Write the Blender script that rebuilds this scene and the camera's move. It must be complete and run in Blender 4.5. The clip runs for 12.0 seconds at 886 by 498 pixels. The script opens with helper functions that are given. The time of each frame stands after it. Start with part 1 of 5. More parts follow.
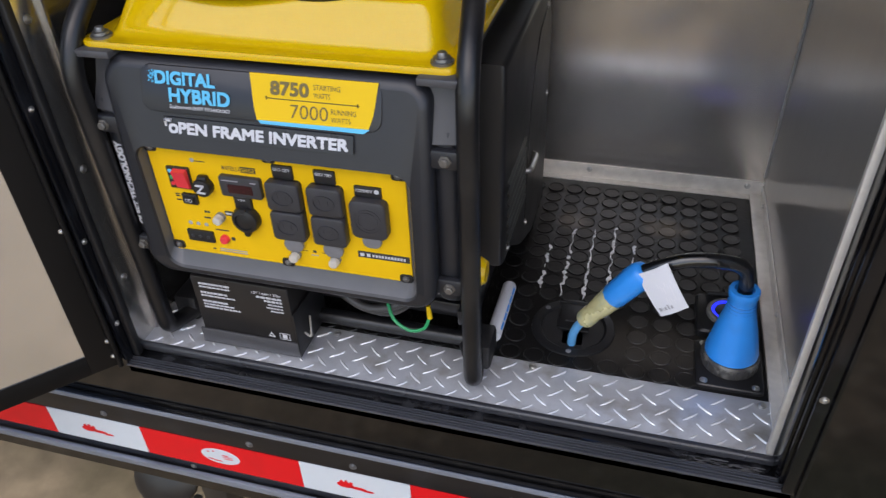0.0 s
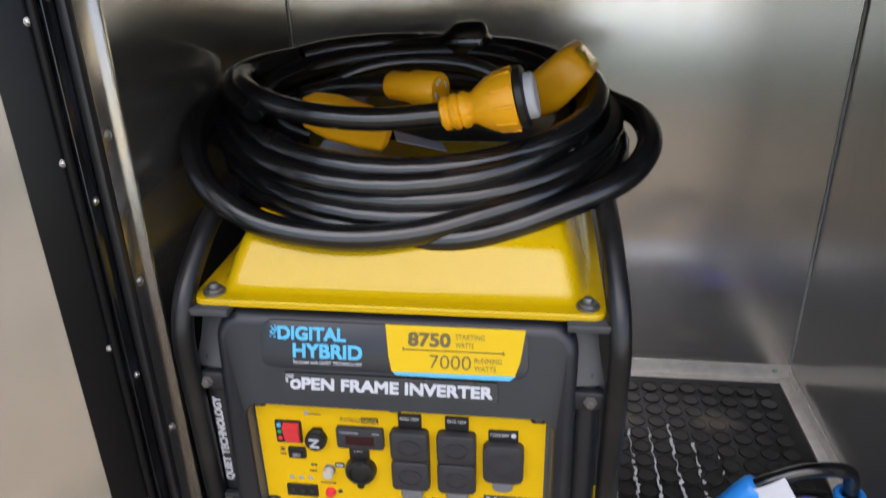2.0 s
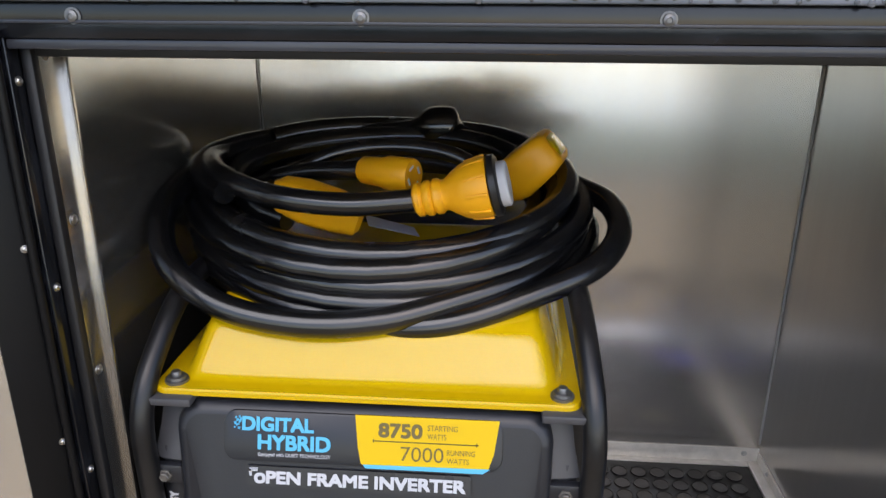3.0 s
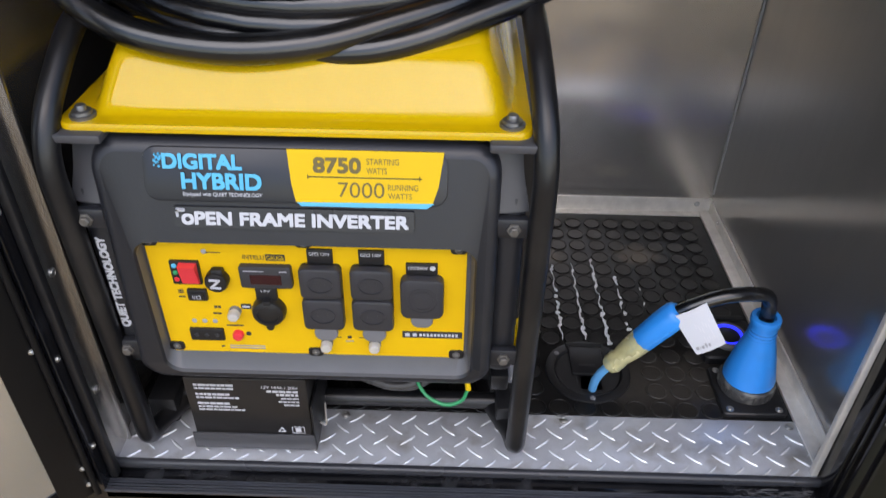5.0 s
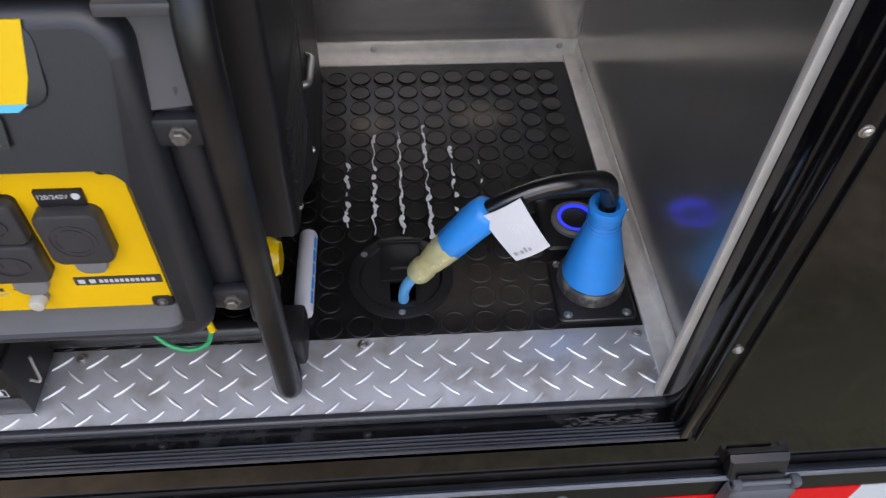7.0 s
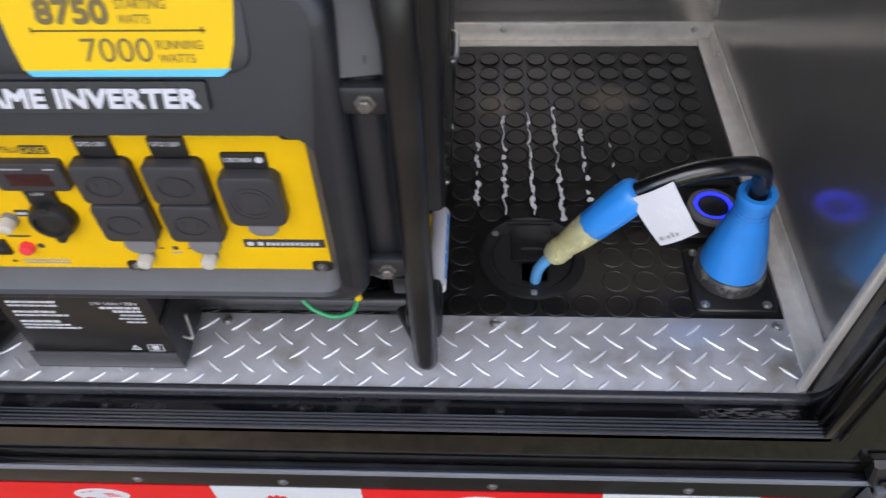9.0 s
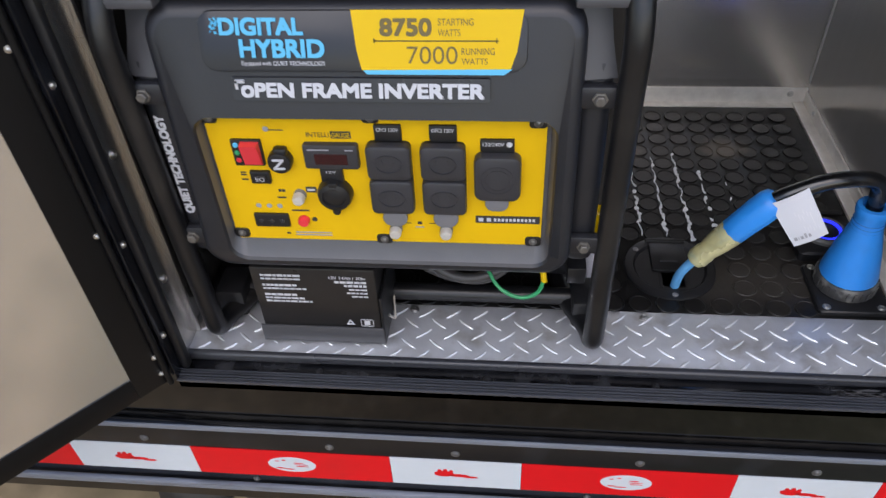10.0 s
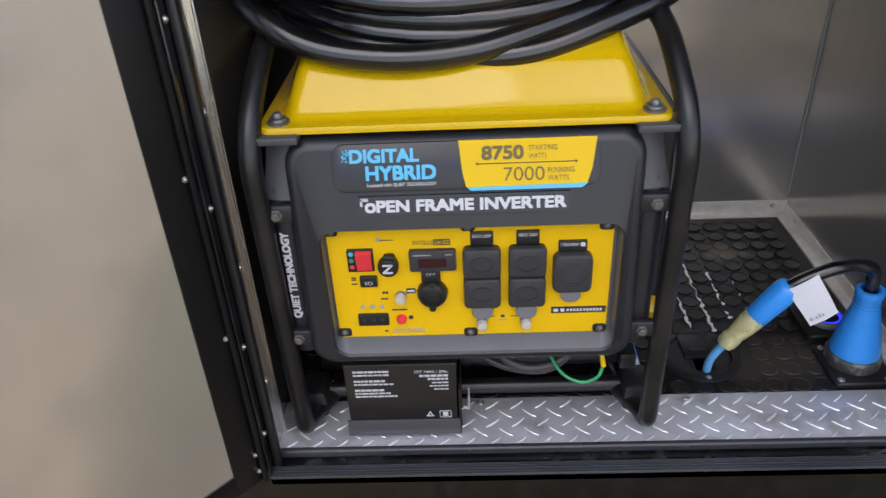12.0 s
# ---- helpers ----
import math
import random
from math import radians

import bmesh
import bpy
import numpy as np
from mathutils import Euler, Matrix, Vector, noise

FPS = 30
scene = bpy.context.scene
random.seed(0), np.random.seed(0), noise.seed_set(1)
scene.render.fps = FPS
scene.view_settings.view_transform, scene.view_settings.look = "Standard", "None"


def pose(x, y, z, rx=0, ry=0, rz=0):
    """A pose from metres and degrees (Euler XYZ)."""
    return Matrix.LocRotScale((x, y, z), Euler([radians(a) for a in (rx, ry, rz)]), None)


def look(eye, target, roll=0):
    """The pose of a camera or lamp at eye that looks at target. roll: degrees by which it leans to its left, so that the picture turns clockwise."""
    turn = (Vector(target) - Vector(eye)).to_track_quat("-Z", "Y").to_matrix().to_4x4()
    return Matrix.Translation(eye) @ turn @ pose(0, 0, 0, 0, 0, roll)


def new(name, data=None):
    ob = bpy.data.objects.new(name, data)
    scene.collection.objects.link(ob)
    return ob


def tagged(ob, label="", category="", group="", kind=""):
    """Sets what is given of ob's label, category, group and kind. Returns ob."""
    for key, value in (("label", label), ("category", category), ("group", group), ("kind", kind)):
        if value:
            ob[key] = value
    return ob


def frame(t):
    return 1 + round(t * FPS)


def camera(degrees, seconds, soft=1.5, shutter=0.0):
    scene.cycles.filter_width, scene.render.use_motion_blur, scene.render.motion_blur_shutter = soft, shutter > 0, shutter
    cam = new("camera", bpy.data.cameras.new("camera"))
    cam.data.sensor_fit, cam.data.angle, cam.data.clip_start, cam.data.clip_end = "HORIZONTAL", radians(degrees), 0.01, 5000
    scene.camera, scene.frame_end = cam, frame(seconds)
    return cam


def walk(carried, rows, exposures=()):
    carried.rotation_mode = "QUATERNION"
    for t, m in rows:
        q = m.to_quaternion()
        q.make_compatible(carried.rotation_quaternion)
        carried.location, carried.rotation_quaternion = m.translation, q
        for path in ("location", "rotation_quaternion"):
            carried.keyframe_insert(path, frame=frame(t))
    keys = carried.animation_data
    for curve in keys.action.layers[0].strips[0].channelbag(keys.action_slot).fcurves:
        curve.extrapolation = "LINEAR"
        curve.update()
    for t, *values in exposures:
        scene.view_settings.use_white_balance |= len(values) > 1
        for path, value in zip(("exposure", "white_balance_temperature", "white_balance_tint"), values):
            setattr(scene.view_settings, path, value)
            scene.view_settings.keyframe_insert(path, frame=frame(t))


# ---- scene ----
cam = camera(61.6, 12.0, soft=1.35, shutter=0.3)
PATH = [
    (0, (0.43, -0.63, 0.779), (-0.031, 0.902, -0.42), -2.4),
    (0.5, (0.41, -0.608, 0.789), (-0.102, 0.881, -0.445), -2.7),
    (1, (0.38, -0.569, 0.788), (-0.06, 0.926, -0.465), -2.5),
    (1.5, (0.25, -0.605, 0.794), (-0.064, 1.019, -0.33), -2.7),
    (1.8, (0.194, -0.614, 0.845), (-0.081, 1.117, -0.118), -2.3),
    (2, (0.166, -0.622, 0.863), (-0.073, 1.173, 0.014), -1.4),
    (2.2, (0.153, -0.621, 0.87), (-0.068, 1.208, 0.092), -0.9),
    (2.5, (0.15, -0.616, 0.879), (-0.04, 1.255, 0.199), -0.1),
    (2.7, (0.151, -0.614, 0.879), (-0.021, 1.268, 0.223), 0.1),
    (4.3, (0.169, -0.572, 0.825), (0.124, 1.159, -0.176), 0.7),
    (4.5, (0.171, -0.569, 0.817), (0.132, 1.126, -0.244), 0.8),
    (5, (0.172, -0.568, 0.795), (0.146, 1.044, -0.389), 0.9),
    (5.5, (0.17, -0.567, 0.783), (0.178, 0.972, -0.495), 1.0),
    (6, (0.189, -0.539, 0.766), (0.259, 0.924, -0.596), 1.6),
    (6.5, (0.29, -0.427, 0.728), (0.411, 0.968, -0.7), 1.9),
    (6.7, (0.343, -0.377, 0.712), (0.48, 0.979, -0.751), 2.1),
    (8.3, (0.399, -0.297, 0.658), (0.428, 0.907, -0.938), -0.5),
    (8.5, (0.382, -0.305, 0.665), (0.382, 0.914, -0.921), -1.1),
    (9, (0.306, -0.347, 0.687), (0.225, 0.936, -0.845), -2.3),
    (9.5, (0.214, -0.455, 0.713), (0.064, 0.923, -0.729), -3.0),
    (10, (0.156, -0.553, 0.728), (-0.026, 0.917, -0.615), -3.2),
    (10.5, (0.127, -0.607, 0.757), (-0.049, 0.971, -0.459), -3.2),
    (11, (0.022, -0.626, 0.766), (-0.053, 1.017, -0.371), -2.3),
    (11.5, (-0.036, -0.641, 0.78), (-0.074, 1.03, -0.319), -2.3),
    (12, (0.022, -0.693, 0.78), (-0.052, 1.002, -0.279), -3.0),
]
walk(cam, [(t, look(eye, target, roll)) for t, eye, target, roll in PATH], exposures=[(0.0, 1.02, 6620, 14), (1.5, 1.06, 6620, 14), (2.5, 1.16, 6620, 14), (4.5, 1.28, 6620, 14), (5.5, 1.13, 6620, 14), (6.5, 1.10, 6620, 14), (8.5, 1.27, 6620, 14), (9.5, 1.10, 6620, 14), (10.5, 0.99, 6620, 14), (12.0, 1.01, 6620, 14)])

# ---- light ----
SUN_ELEV, SUN_TURN = radians(48), radians(160)
world = bpy.data.worlds.new("overcast_sky")
scene.world = world
world.use_nodes = True
wn = world.node_tree
sky = wn.nodes.new("ShaderNodeTexSky")
sky.sky_type = "NISHITA"
sky.sun_disc = False
sky.sun_elevation, sky.sun_rotation = SUN_ELEV, SUN_TURN
sky.air_density, sky.dust_density, sky.ozone_density = 1.0, 1.2, 1.0
wn.nodes["Background"].inputs["Strength"].default_value = 0.13
wn.links.new(sky.outputs[0], wn.nodes["Background"].inputs["Color"])
sun_data = bpy.data.lights.new("sun", "SUN")
sun_data.energy, sun_data.angle, sun_data.color = 0.5, radians(40), (1.0, 0.97, 0.93)
sun = new("sun", sun_data)
# the sun stands to the south-west of the trailer, in front of the open side
sun.matrix_world = look((-1.5, -4.0, 5.0), (0.2, 0.0, 0.3))


# ---- materials ----
def shader(name, color, rough=0.5, metal=0.0, scale=40.0, vary=0.15, bump=0.0, bump_scale=200.0, stretch=(1, 1, 1),
           stain=0.0, stain_color=(0.2, 0.16, 0.11), stain_scale=6.0, rough_vary=0.08, coat=0.0, transmission=0.0, spec=0.5):
    m = bpy.data.materials.new(name)
    m.use_nodes = True
    nt = m.node_tree
    b = nt.nodes["Principled BSDF"]
    tc = nt.nodes.new("ShaderNodeTexCoord")
    mp = nt.nodes.new("ShaderNodeMapping")
    mp.inputs["Scale"].default_value = stretch
    nt.links.new(tc.outputs["Object"], mp.inputs["Vector"])

    def tex(s, detail):
        n = nt.nodes.new("ShaderNodeTexNoise")
        n.inputs["Scale"].default_value, n.inputs["Detail"].default_value = s, detail
        nt.links.new(mp.outputs[0], n.inputs["Vector"])
        return n

    fine = tex(scale, 4.0)
    mix = nt.nodes.new("ShaderNodeMix")
    mix.data_type = "RGBA"
    mix.inputs["A"].default_value = (*[c * (1 - vary) for c in color], 1)
    mix.inputs["B"].default_value = (*[min(1, c * (1 + vary)) for c in color], 1)
    nt.links.new(fine.outputs["Fac"], mix.inputs["Factor"])
    out = mix.outputs["Result"]
    if stain:
        big = tex(stain_scale, 6.0)
        ramp = nt.nodes.new("ShaderNodeMapRange")
        ramp.inputs["From Min"].default_value, ramp.inputs["From Max"].default_value = 0.52, 0.75
        ramp.inputs["To Max"].default_value = stain
        nt.links.new(big.outputs["Fac"], ramp.inputs["Value"])
        sm = nt.nodes.new("ShaderNodeMix")
        sm.data_type = "RGBA"
        sm.inputs["B"].default_value = (*stain_color, 1)
        nt.links.new(ramp.outputs[0], sm.inputs["Factor"])
        nt.links.new(out, sm.inputs["A"])
        out = sm.outputs["Result"]
    nt.links.new(out, b.inputs["Base Color"])
    rr = nt.nodes.new("ShaderNodeMapRange")
    rr.inputs["To Min"].default_value, rr.inputs["To Max"].default_value = max(0, rough - rough_vary), min(1, rough + rough_vary)
    rt = tex(scale * 0.4, 5.0)
    nt.links.new(rt.outputs["Fac"], rr.inputs["Value"])
    nt.links.new(rr.outputs[0], b.inputs["Roughness"])
    b.inputs["Metallic"].default_value = metal
    b.inputs["Coat Weight"].default_value = coat
    b.inputs["Coat Roughness"].default_value = 0.06
    b.inputs["Transmission Weight"].default_value = transmission
    b.inputs["Specular IOR Level"].default_value = spec
    if bump:
        bt = tex(bump_scale, 3.0)
        bn = nt.nodes.new("ShaderNodeBump")
        bn.inputs["Strength"].default_value, bn.inputs["Distance"].default_value = bump, 0.001
        nt.links.new(bt.outputs["Fac"], bn.inputs["Height"])
        nt.links.new(bn.outputs[0], b.inputs["Normal"])
    return m


def hazy_metal(name, color, sharp, broad, share, **more):
    """Sheet metal that mirrors and also scatters: two lobes of gloss in one surface."""
    m = shader(name, color, sharp, 1.0, **more)
    nt = m.node_tree
    b = nt.nodes["Principled BSDF"]
    c = nt.nodes.new("ShaderNodeBsdfPrincipled")
    c.inputs["Metallic"].default_value, c.inputs["Roughness"].default_value = 0.6, broad
    nt.links.new(b.inputs["Base Color"].links[0].from_socket, c.inputs["Base Color"])
    mix = nt.nodes.new("ShaderNodeMixShader")
    mix.inputs[0].default_value = share
    nt.links.new(b.outputs[0], mix.inputs[1])
    nt.links.new(c.outputs[0], mix.inputs[2])
    nt.links.new(mix.outputs[0], nt.nodes["Material Output"].inputs["Surface"])
    return m


def settled(material, color, spots, grain):
    """Lays broken oval patches of dirt over a material's colour; spots: x, y, half widths, strength, on the floor plan."""
    nt = material.node_tree
    b = nt.nodes["Principled BSDF"]
    under = b.inputs["Base Color"].links[0].from_socket
    geo = nt.nodes.new("ShaderNodeNewGeometry")
    grit = nt.nodes.new("ShaderNodeTexNoise")
    grit.inputs["Scale"].default_value, grit.inputs["Detail"].default_value, grit.inputs["Roughness"].default_value = grain, 8.0, 0.65
    nt.links.new(geo.outputs["Position"], grit.inputs["Vector"])
    total = None
    for x, y, rx, ry, strength in spots:
        off = nt.nodes.new("ShaderNodeVectorMath")
        off.operation = "SUBTRACT"
        off.inputs[1].default_value = (x, y, 0)
        nt.links.new(geo.outputs["Position"], off.inputs[0])
        size = nt.nodes.new("ShaderNodeVectorMath")
        size.operation = "MULTIPLY"
        size.inputs[1].default_value = (1 / rx, 1 / ry, 0)
        nt.links.new(off.outputs[0], size.inputs[0])
        far = nt.nodes.new("ShaderNodeVectorMath")
        far.operation = "LENGTH"
        nt.links.new(size.outputs[0], far.inputs[0])
        edge = nt.nodes.new("ShaderNodeMapRange")
        edge.inputs["From Min"].default_value, edge.inputs["From Max"].default_value = 0.2, 1.1
        edge.inputs["To Min"].default_value, edge.inputs["To Max"].default_value = 1.0, 0.0
        nt.links.new(far.outputs["Value"], edge.inputs["Value"])
        broken = nt.nodes.new("ShaderNodeMath")
        broken.operation = "ADD"
        nt.links.new(edge.outputs[0], broken.inputs[0])
        nt.links.new(grit.outputs["Fac"], broken.inputs[1])
        cover = nt.nodes.new("ShaderNodeMapRange")
        cover.inputs["From Min"].default_value, cover.inputs["From Max"].default_value = 0.75, 1.35
        cover.inputs["To Max"].default_value = strength
        nt.links.new(broken.outputs[0], cover.inputs["Value"])
        if total is None:
            total = cover.outputs[0]
        else:
            most = nt.nodes.new("ShaderNodeMath")
            most.operation = "MAXIMUM"
            nt.links.new(total, most.inputs[0])
            nt.links.new(cover.outputs[0], most.inputs[1])
            total = most.outputs[0]
    mix = nt.nodes.new("ShaderNodeMix")
    mix.data_type = "RGBA"
    mix.inputs["B"].default_value = (*color, 1)
    nt.links.new(total, mix.inputs["Factor"])
    nt.links.new(under, mix.inputs["A"])
    nt.links.new(mix.outputs["Result"], b.inputs["Base Color"])


M_SKIN = shader("black_gloss_paint", (0.004, 0.0037, 0.0035), 0.035, vary=0.3, rough_vary=0.02, bump=0.05, bump_scale=14, spec=0.5, stain=0.03, stain_color=(0.3, 0.27, 0.22), stain_scale=40)
M_TRIM = shader("black_painted_trim", (0.005, 0.0054, 0.0072), 0.16, vary=0.3, bump=0.05, stain=0.13, stain_color=(0.085, 0.094, 0.115), stain_scale=18)
# black rail edges: sky sheen painted in as grey-blue, broken by worn spots
M_BEADSHEEN = shader("rubbed_sky_sheen_edge", (0.175, 0.192, 0.225), 0.35, vary=0.35, scale=25, stretch=(0.15, 1, 1), bump=0.1, stain=0.8, stain_color=(0.02, 0.02, 0.02), stain_scale=26)
# lighter than the trim: the edges' highlights are put into the colour
M_EDGEGLINT = shader("black_edge_highlight", (0.034, 0.036, 0.043), 0.22, vary=0.4, scale=20, stretch=(0.2, 1, 1), stain=0.4, stain_color=(0.10, 0.105, 0.115), stain_scale=16)
M_LIP = shader("grey_rubber_edging", (0.030, 0.031, 0.036), 0.28, vary=0.25, scale=30, stretch=(0.3, 1, 1), bump=0.15, bump_scale=60, stain=0.4, stain_color=(0.10, 0.10, 0.10), stain_scale=14)
M_BEZELGREY = shader("dull_grey_plastic", (0.15, 0.145, 0.135), 0.45, vary=0.2)
M_SILL = shader("wet_black_sill", (0.006, 0.0062, 0.0075), 0.12, vary=0.4, rough_vary=0.08, bump=0.12, bump_scale=70, stain=0.35, stain_color=(0.09, 0.093, 0.10), stain_scale=30)
M_GLOSSTRIM = shader("glossy_black_extrusion", (0.0045, 0.0046, 0.0056), 0.10, vary=0.3, rough_vary=0.05, bump=0.05, bump_scale=50, spec=0.4, stain=0.12, stain_color=(0.08, 0.085, 0.095), stain_scale=24)
# black sill ribs, greyed so that their thin highlights are painted on
M_RIBGLINT = shader("black_rib_highlight", (0.05, 0.053, 0.062), 0.2, vary=0.5, scale=30, stretch=(0.15, 1, 1), stain=0.6, stain_color=(0.012, 0.012, 0.014), stain_scale=22)
M_SCUFF = shader("chalky_scrape", (0.085, 0.085, 0.088), 0.5, vary=0.4, scale=60)
M_SATIN = shader("satin_black_paint", (0.005, 0.005, 0.0055), 0.38, vary=0.2, bump=0.04, spec=0.22)
M_RUBBER = shader("black_seal_rubber", (0.010, 0.010, 0.011), 0.45, vary=0.3, bump=0.1)
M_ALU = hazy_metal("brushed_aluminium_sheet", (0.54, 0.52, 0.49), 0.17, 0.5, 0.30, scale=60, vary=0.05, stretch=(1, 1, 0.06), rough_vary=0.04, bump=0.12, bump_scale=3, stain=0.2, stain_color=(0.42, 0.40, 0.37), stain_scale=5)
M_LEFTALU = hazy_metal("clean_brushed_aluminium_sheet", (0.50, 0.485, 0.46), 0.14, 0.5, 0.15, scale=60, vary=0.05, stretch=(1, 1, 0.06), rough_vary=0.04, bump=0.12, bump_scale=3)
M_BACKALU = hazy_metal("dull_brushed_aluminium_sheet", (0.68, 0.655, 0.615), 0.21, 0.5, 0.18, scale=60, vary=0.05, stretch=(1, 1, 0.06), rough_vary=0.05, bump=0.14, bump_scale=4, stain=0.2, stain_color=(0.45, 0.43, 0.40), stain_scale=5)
# the rolling grain of the back sheet draws its reflections out sideways
_t = M_BACKALU.node_tree.nodes.new("ShaderNodeTangent")
_t.direction_type, _t.axis = "RADIAL", "Z"
for _n in M_BACKALU.node_tree.nodes:
    if _n.type == "BSDF_PRINCIPLED":
        _n.inputs["Anisotropic"].default_value = 0.75
        _n.inputs["Anisotropic Rotation"].default_value = 0.0
        M_BACKALU.node_tree.links.new(_t.outputs[0], _n.inputs["Tangent"])
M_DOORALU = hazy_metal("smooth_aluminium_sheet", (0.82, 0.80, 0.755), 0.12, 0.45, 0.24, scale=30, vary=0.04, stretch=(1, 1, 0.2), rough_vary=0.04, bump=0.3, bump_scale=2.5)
M_ANGLE = shader("mill_aluminium_angle", (0.80, 0.765, 0.71), 0.48, 0.5, scale=80, vary=0.15, bump=0.1, stain=0.4, stain_color=(0.42, 0.38, 0.33), stain_scale=18)
M_PLATE = hazy_metal("tread_plate_aluminium", (0.66, 0.675, 0.70), 0.35, 0.65, 0.7, scale=25, vary=0.3, bump=0.15, bump_scale=120, stain=0.85, stain_color=(0.34, 0.31, 0.26), stain_scale=20)
# tread bars paler than their plate, with the glints painted in
M_BARS = hazy_metal("glint_tread_bars", (0.92, 0.93, 0.95), 0.25, 0.5, 0.75, scale=70, vary=0.06)
M_UPRIGHT = hazy_metal("dull_aluminium_angle", (0.62, 0.60, 0.57), 0.22, 0.5, 0.15, scale=80, vary=0.08, stretch=(1, 1, 0.1), bump=0.06, bump_scale=30)
M_SEAM = shader("grey_sealant", (0.34, 0.33, 0.32), 0.5, vary=0.2)
M_MAT = shader("wet_black_rubber_mat", (0.0058, 0.0056, 0.0056), 0.36, vary=0.5, coat=0.05, bump=0.4, bump_scale=90, rough_vary=0.18, spec=0.30)
settled(M_MAT, (0.060, 0.053, 0.044), [(0.49, 0.20, 0.16, 0.085, 0.5), (0.40, 0.52, 0.20, 0.10, 0.30)], 34.0)
settled(M_MAT, (0.105, 0.088, 0.068), [(0.502, 0.510, 0.052, 0.040, 1.0), (0.340, 0.500, 0.040, 0.034, 0.8)], 60.0)
M_STREAK = shader("white_groove_streak", (0.75, 0.77, 0.8), 0.35, vary=0.2, scale=120)
M_YELLOW = shader("yellow_powder_coat", (0.60, 0.39, 0.002), 0.055, vary=0.03, coat=0.0, rough_vary=0.015, spec=0.45)
M_PANEL = shader("yellow_panel_print", (0.74, 0.45, 0.003), 0.5, vary=0.04, bump=0.03, spec=0.22)
M_LABEL = shader("yellow_label_film", (0.72, 0.47, 0.004), 0.4, vary=0.02, spec=0.25)
M_BEZEL = shader("charcoal_moulded_plastic", (0.0155, 0.0165, 0.0205), 0.38, vary=0.12, bump=0.12, bump_scale=500, stain=0.15, stain_color=(0.06, 0.055, 0.05), stain_scale=10)
M_PLAQUE = shader("dark_printed_film", (0.014, 0.015, 0.019), 0.3, vary=0.1)
M_SHELF = shader("grey_moulded_plastic", (0.085, 0.085, 0.09), 0.4, vary=0.12, bump=0.1, bump_scale=400, stain=0.4, stain_color=(0.13, 0.12, 0.11), stain_scale=12)
M_BLACK = shader("black_plastic", (0.009, 0.009, 0.010), 0.4, vary=0.2, bump=0.08, bump_scale=300)
M_COVER = shader("dark_grey_socket_cover", (0.03, 0.03, 0.034), 0.42, vary=0.15, bump=0.1, bump_scale=400)
M_TAB = shader("mid_grey_plastic_tab", (0.17, 0.17, 0.18), 0.45, vary=0.1)
M_TUBE = shader("black_powder_coated_tube", (0.007, 0.007, 0.008), 0.34, vary=0.2, bump=0.1, bump_scale=400, stain=0.3, stain_color=(0.05, 0.045, 0.04), stain_scale=14)
M_BRACKET = shader("grey_painted_bracket", (0.06, 0.06, 0.065), 0.4, vary=0.1, bump=0.05)
# the cord's bluish stain paints in sky highlights besides its scuffs
M_CORD = shader("black_rubber_cord", (0.0035, 0.0037, 0.0045), 0.22, vary=0.5, scale=60, rough_vary=0.13, bump=0.25, bump_scale=40, stain=0.28, stain_color=(0.038, 0.042, 0.052), stain_scale=18, spec=0.8)
M_ORANGE = shader("amber_moulded_plug", (0.90, 0.41, 0.004), 0.42, vary=0.06, bump=0.08)
M_STEEL = shader("zinc_plated_steel", (0.55, 0.54, 0.52), 0.35, 1.0, vary=0.15)
M_BOLT = shader("dusty_steel_bolt", (0.16, 0.15, 0.135), 0.5, 0.6, vary=0.5, scale=200)
M_DARKSTEEL = shader("dark_steel_bolt", (0.20, 0.20, 0.20), 0.4, 0.8, vary=0.3)
M_BLUE = shader("sky_blue_plastic", (0.020, 0.25, 0.74), 0.36, vary=0.06, bump=0.06, stain=0.2, stain_color=(0.05, 0.16, 0.4), stain_scale=30)
M_BLUEDARK = shader("shaded_blue_groove", (0.012, 0.12, 0.42), 0.5, vary=0.1)
M_COLLAR = shader("worn_grey_collar", (0.045, 0.043, 0.042), 0.5, vary=0.3, stain=0.8, stain_color=(0.26, 0.25, 0.22), stain_scale=45)
M_AMBERCLEAR = shader("cloudy_amber_plastic", (0.58, 0.54, 0.28), 0.28, vary=0.45, scale=70, transmission=0.3, stain=0.45, stain_color=(0.10, 0.32, 0.42), stain_scale=45)
M_BLUEWIRE = shader("light_blue_wire", (0.10, 0.33, 0.62), 0.45, vary=0.1)
M_WHITE = shader("white_paper", (0.60, 0.61, 0.65), 0.6, vary=0.03)
M_PRINT = shader("white_print", (0.54, 0.55, 0.58), 0.5, vary=0.03)
M_GREYPRINT = shader("grey_print", (0.30, 0.30, 0.32), 0.6, vary=0.1)
M_FAINT = shader("faint_print", (0.66, 0.66, 0.69), 0.6, vary=0.05)
M_CYAN = shader("cyan_print", (0.09, 0.46, 0.72), 0.45, vary=0.03)
M_INK = shader("dark_grey_print", (0.03, 0.03, 0.035), 0.5, vary=0.1)
M_INKSOFT = shader("faded_brown_print", (0.14, 0.105, 0.03), 0.5, vary=0.1)
M_RED = shader("red_switch_plastic", (0.72, 0.035, 0.05), 0.35, vary=0.05)
M_TAPERED = shader("red_reflective_film", (0.66, 0.006, 0.010), 0.35, spec=0.2, vary=0.05, stain=0.2, stain_color=(0.35, 0.02, 0.02), stain_scale=20)
M_TAPEWHITE = shader("white_reflective_film", (0.56, 0.60, 0.63), 0.35, vary=0.05, stain=0.25, stain_color=(0.5, 0.5, 0.48), stain_scale=14)
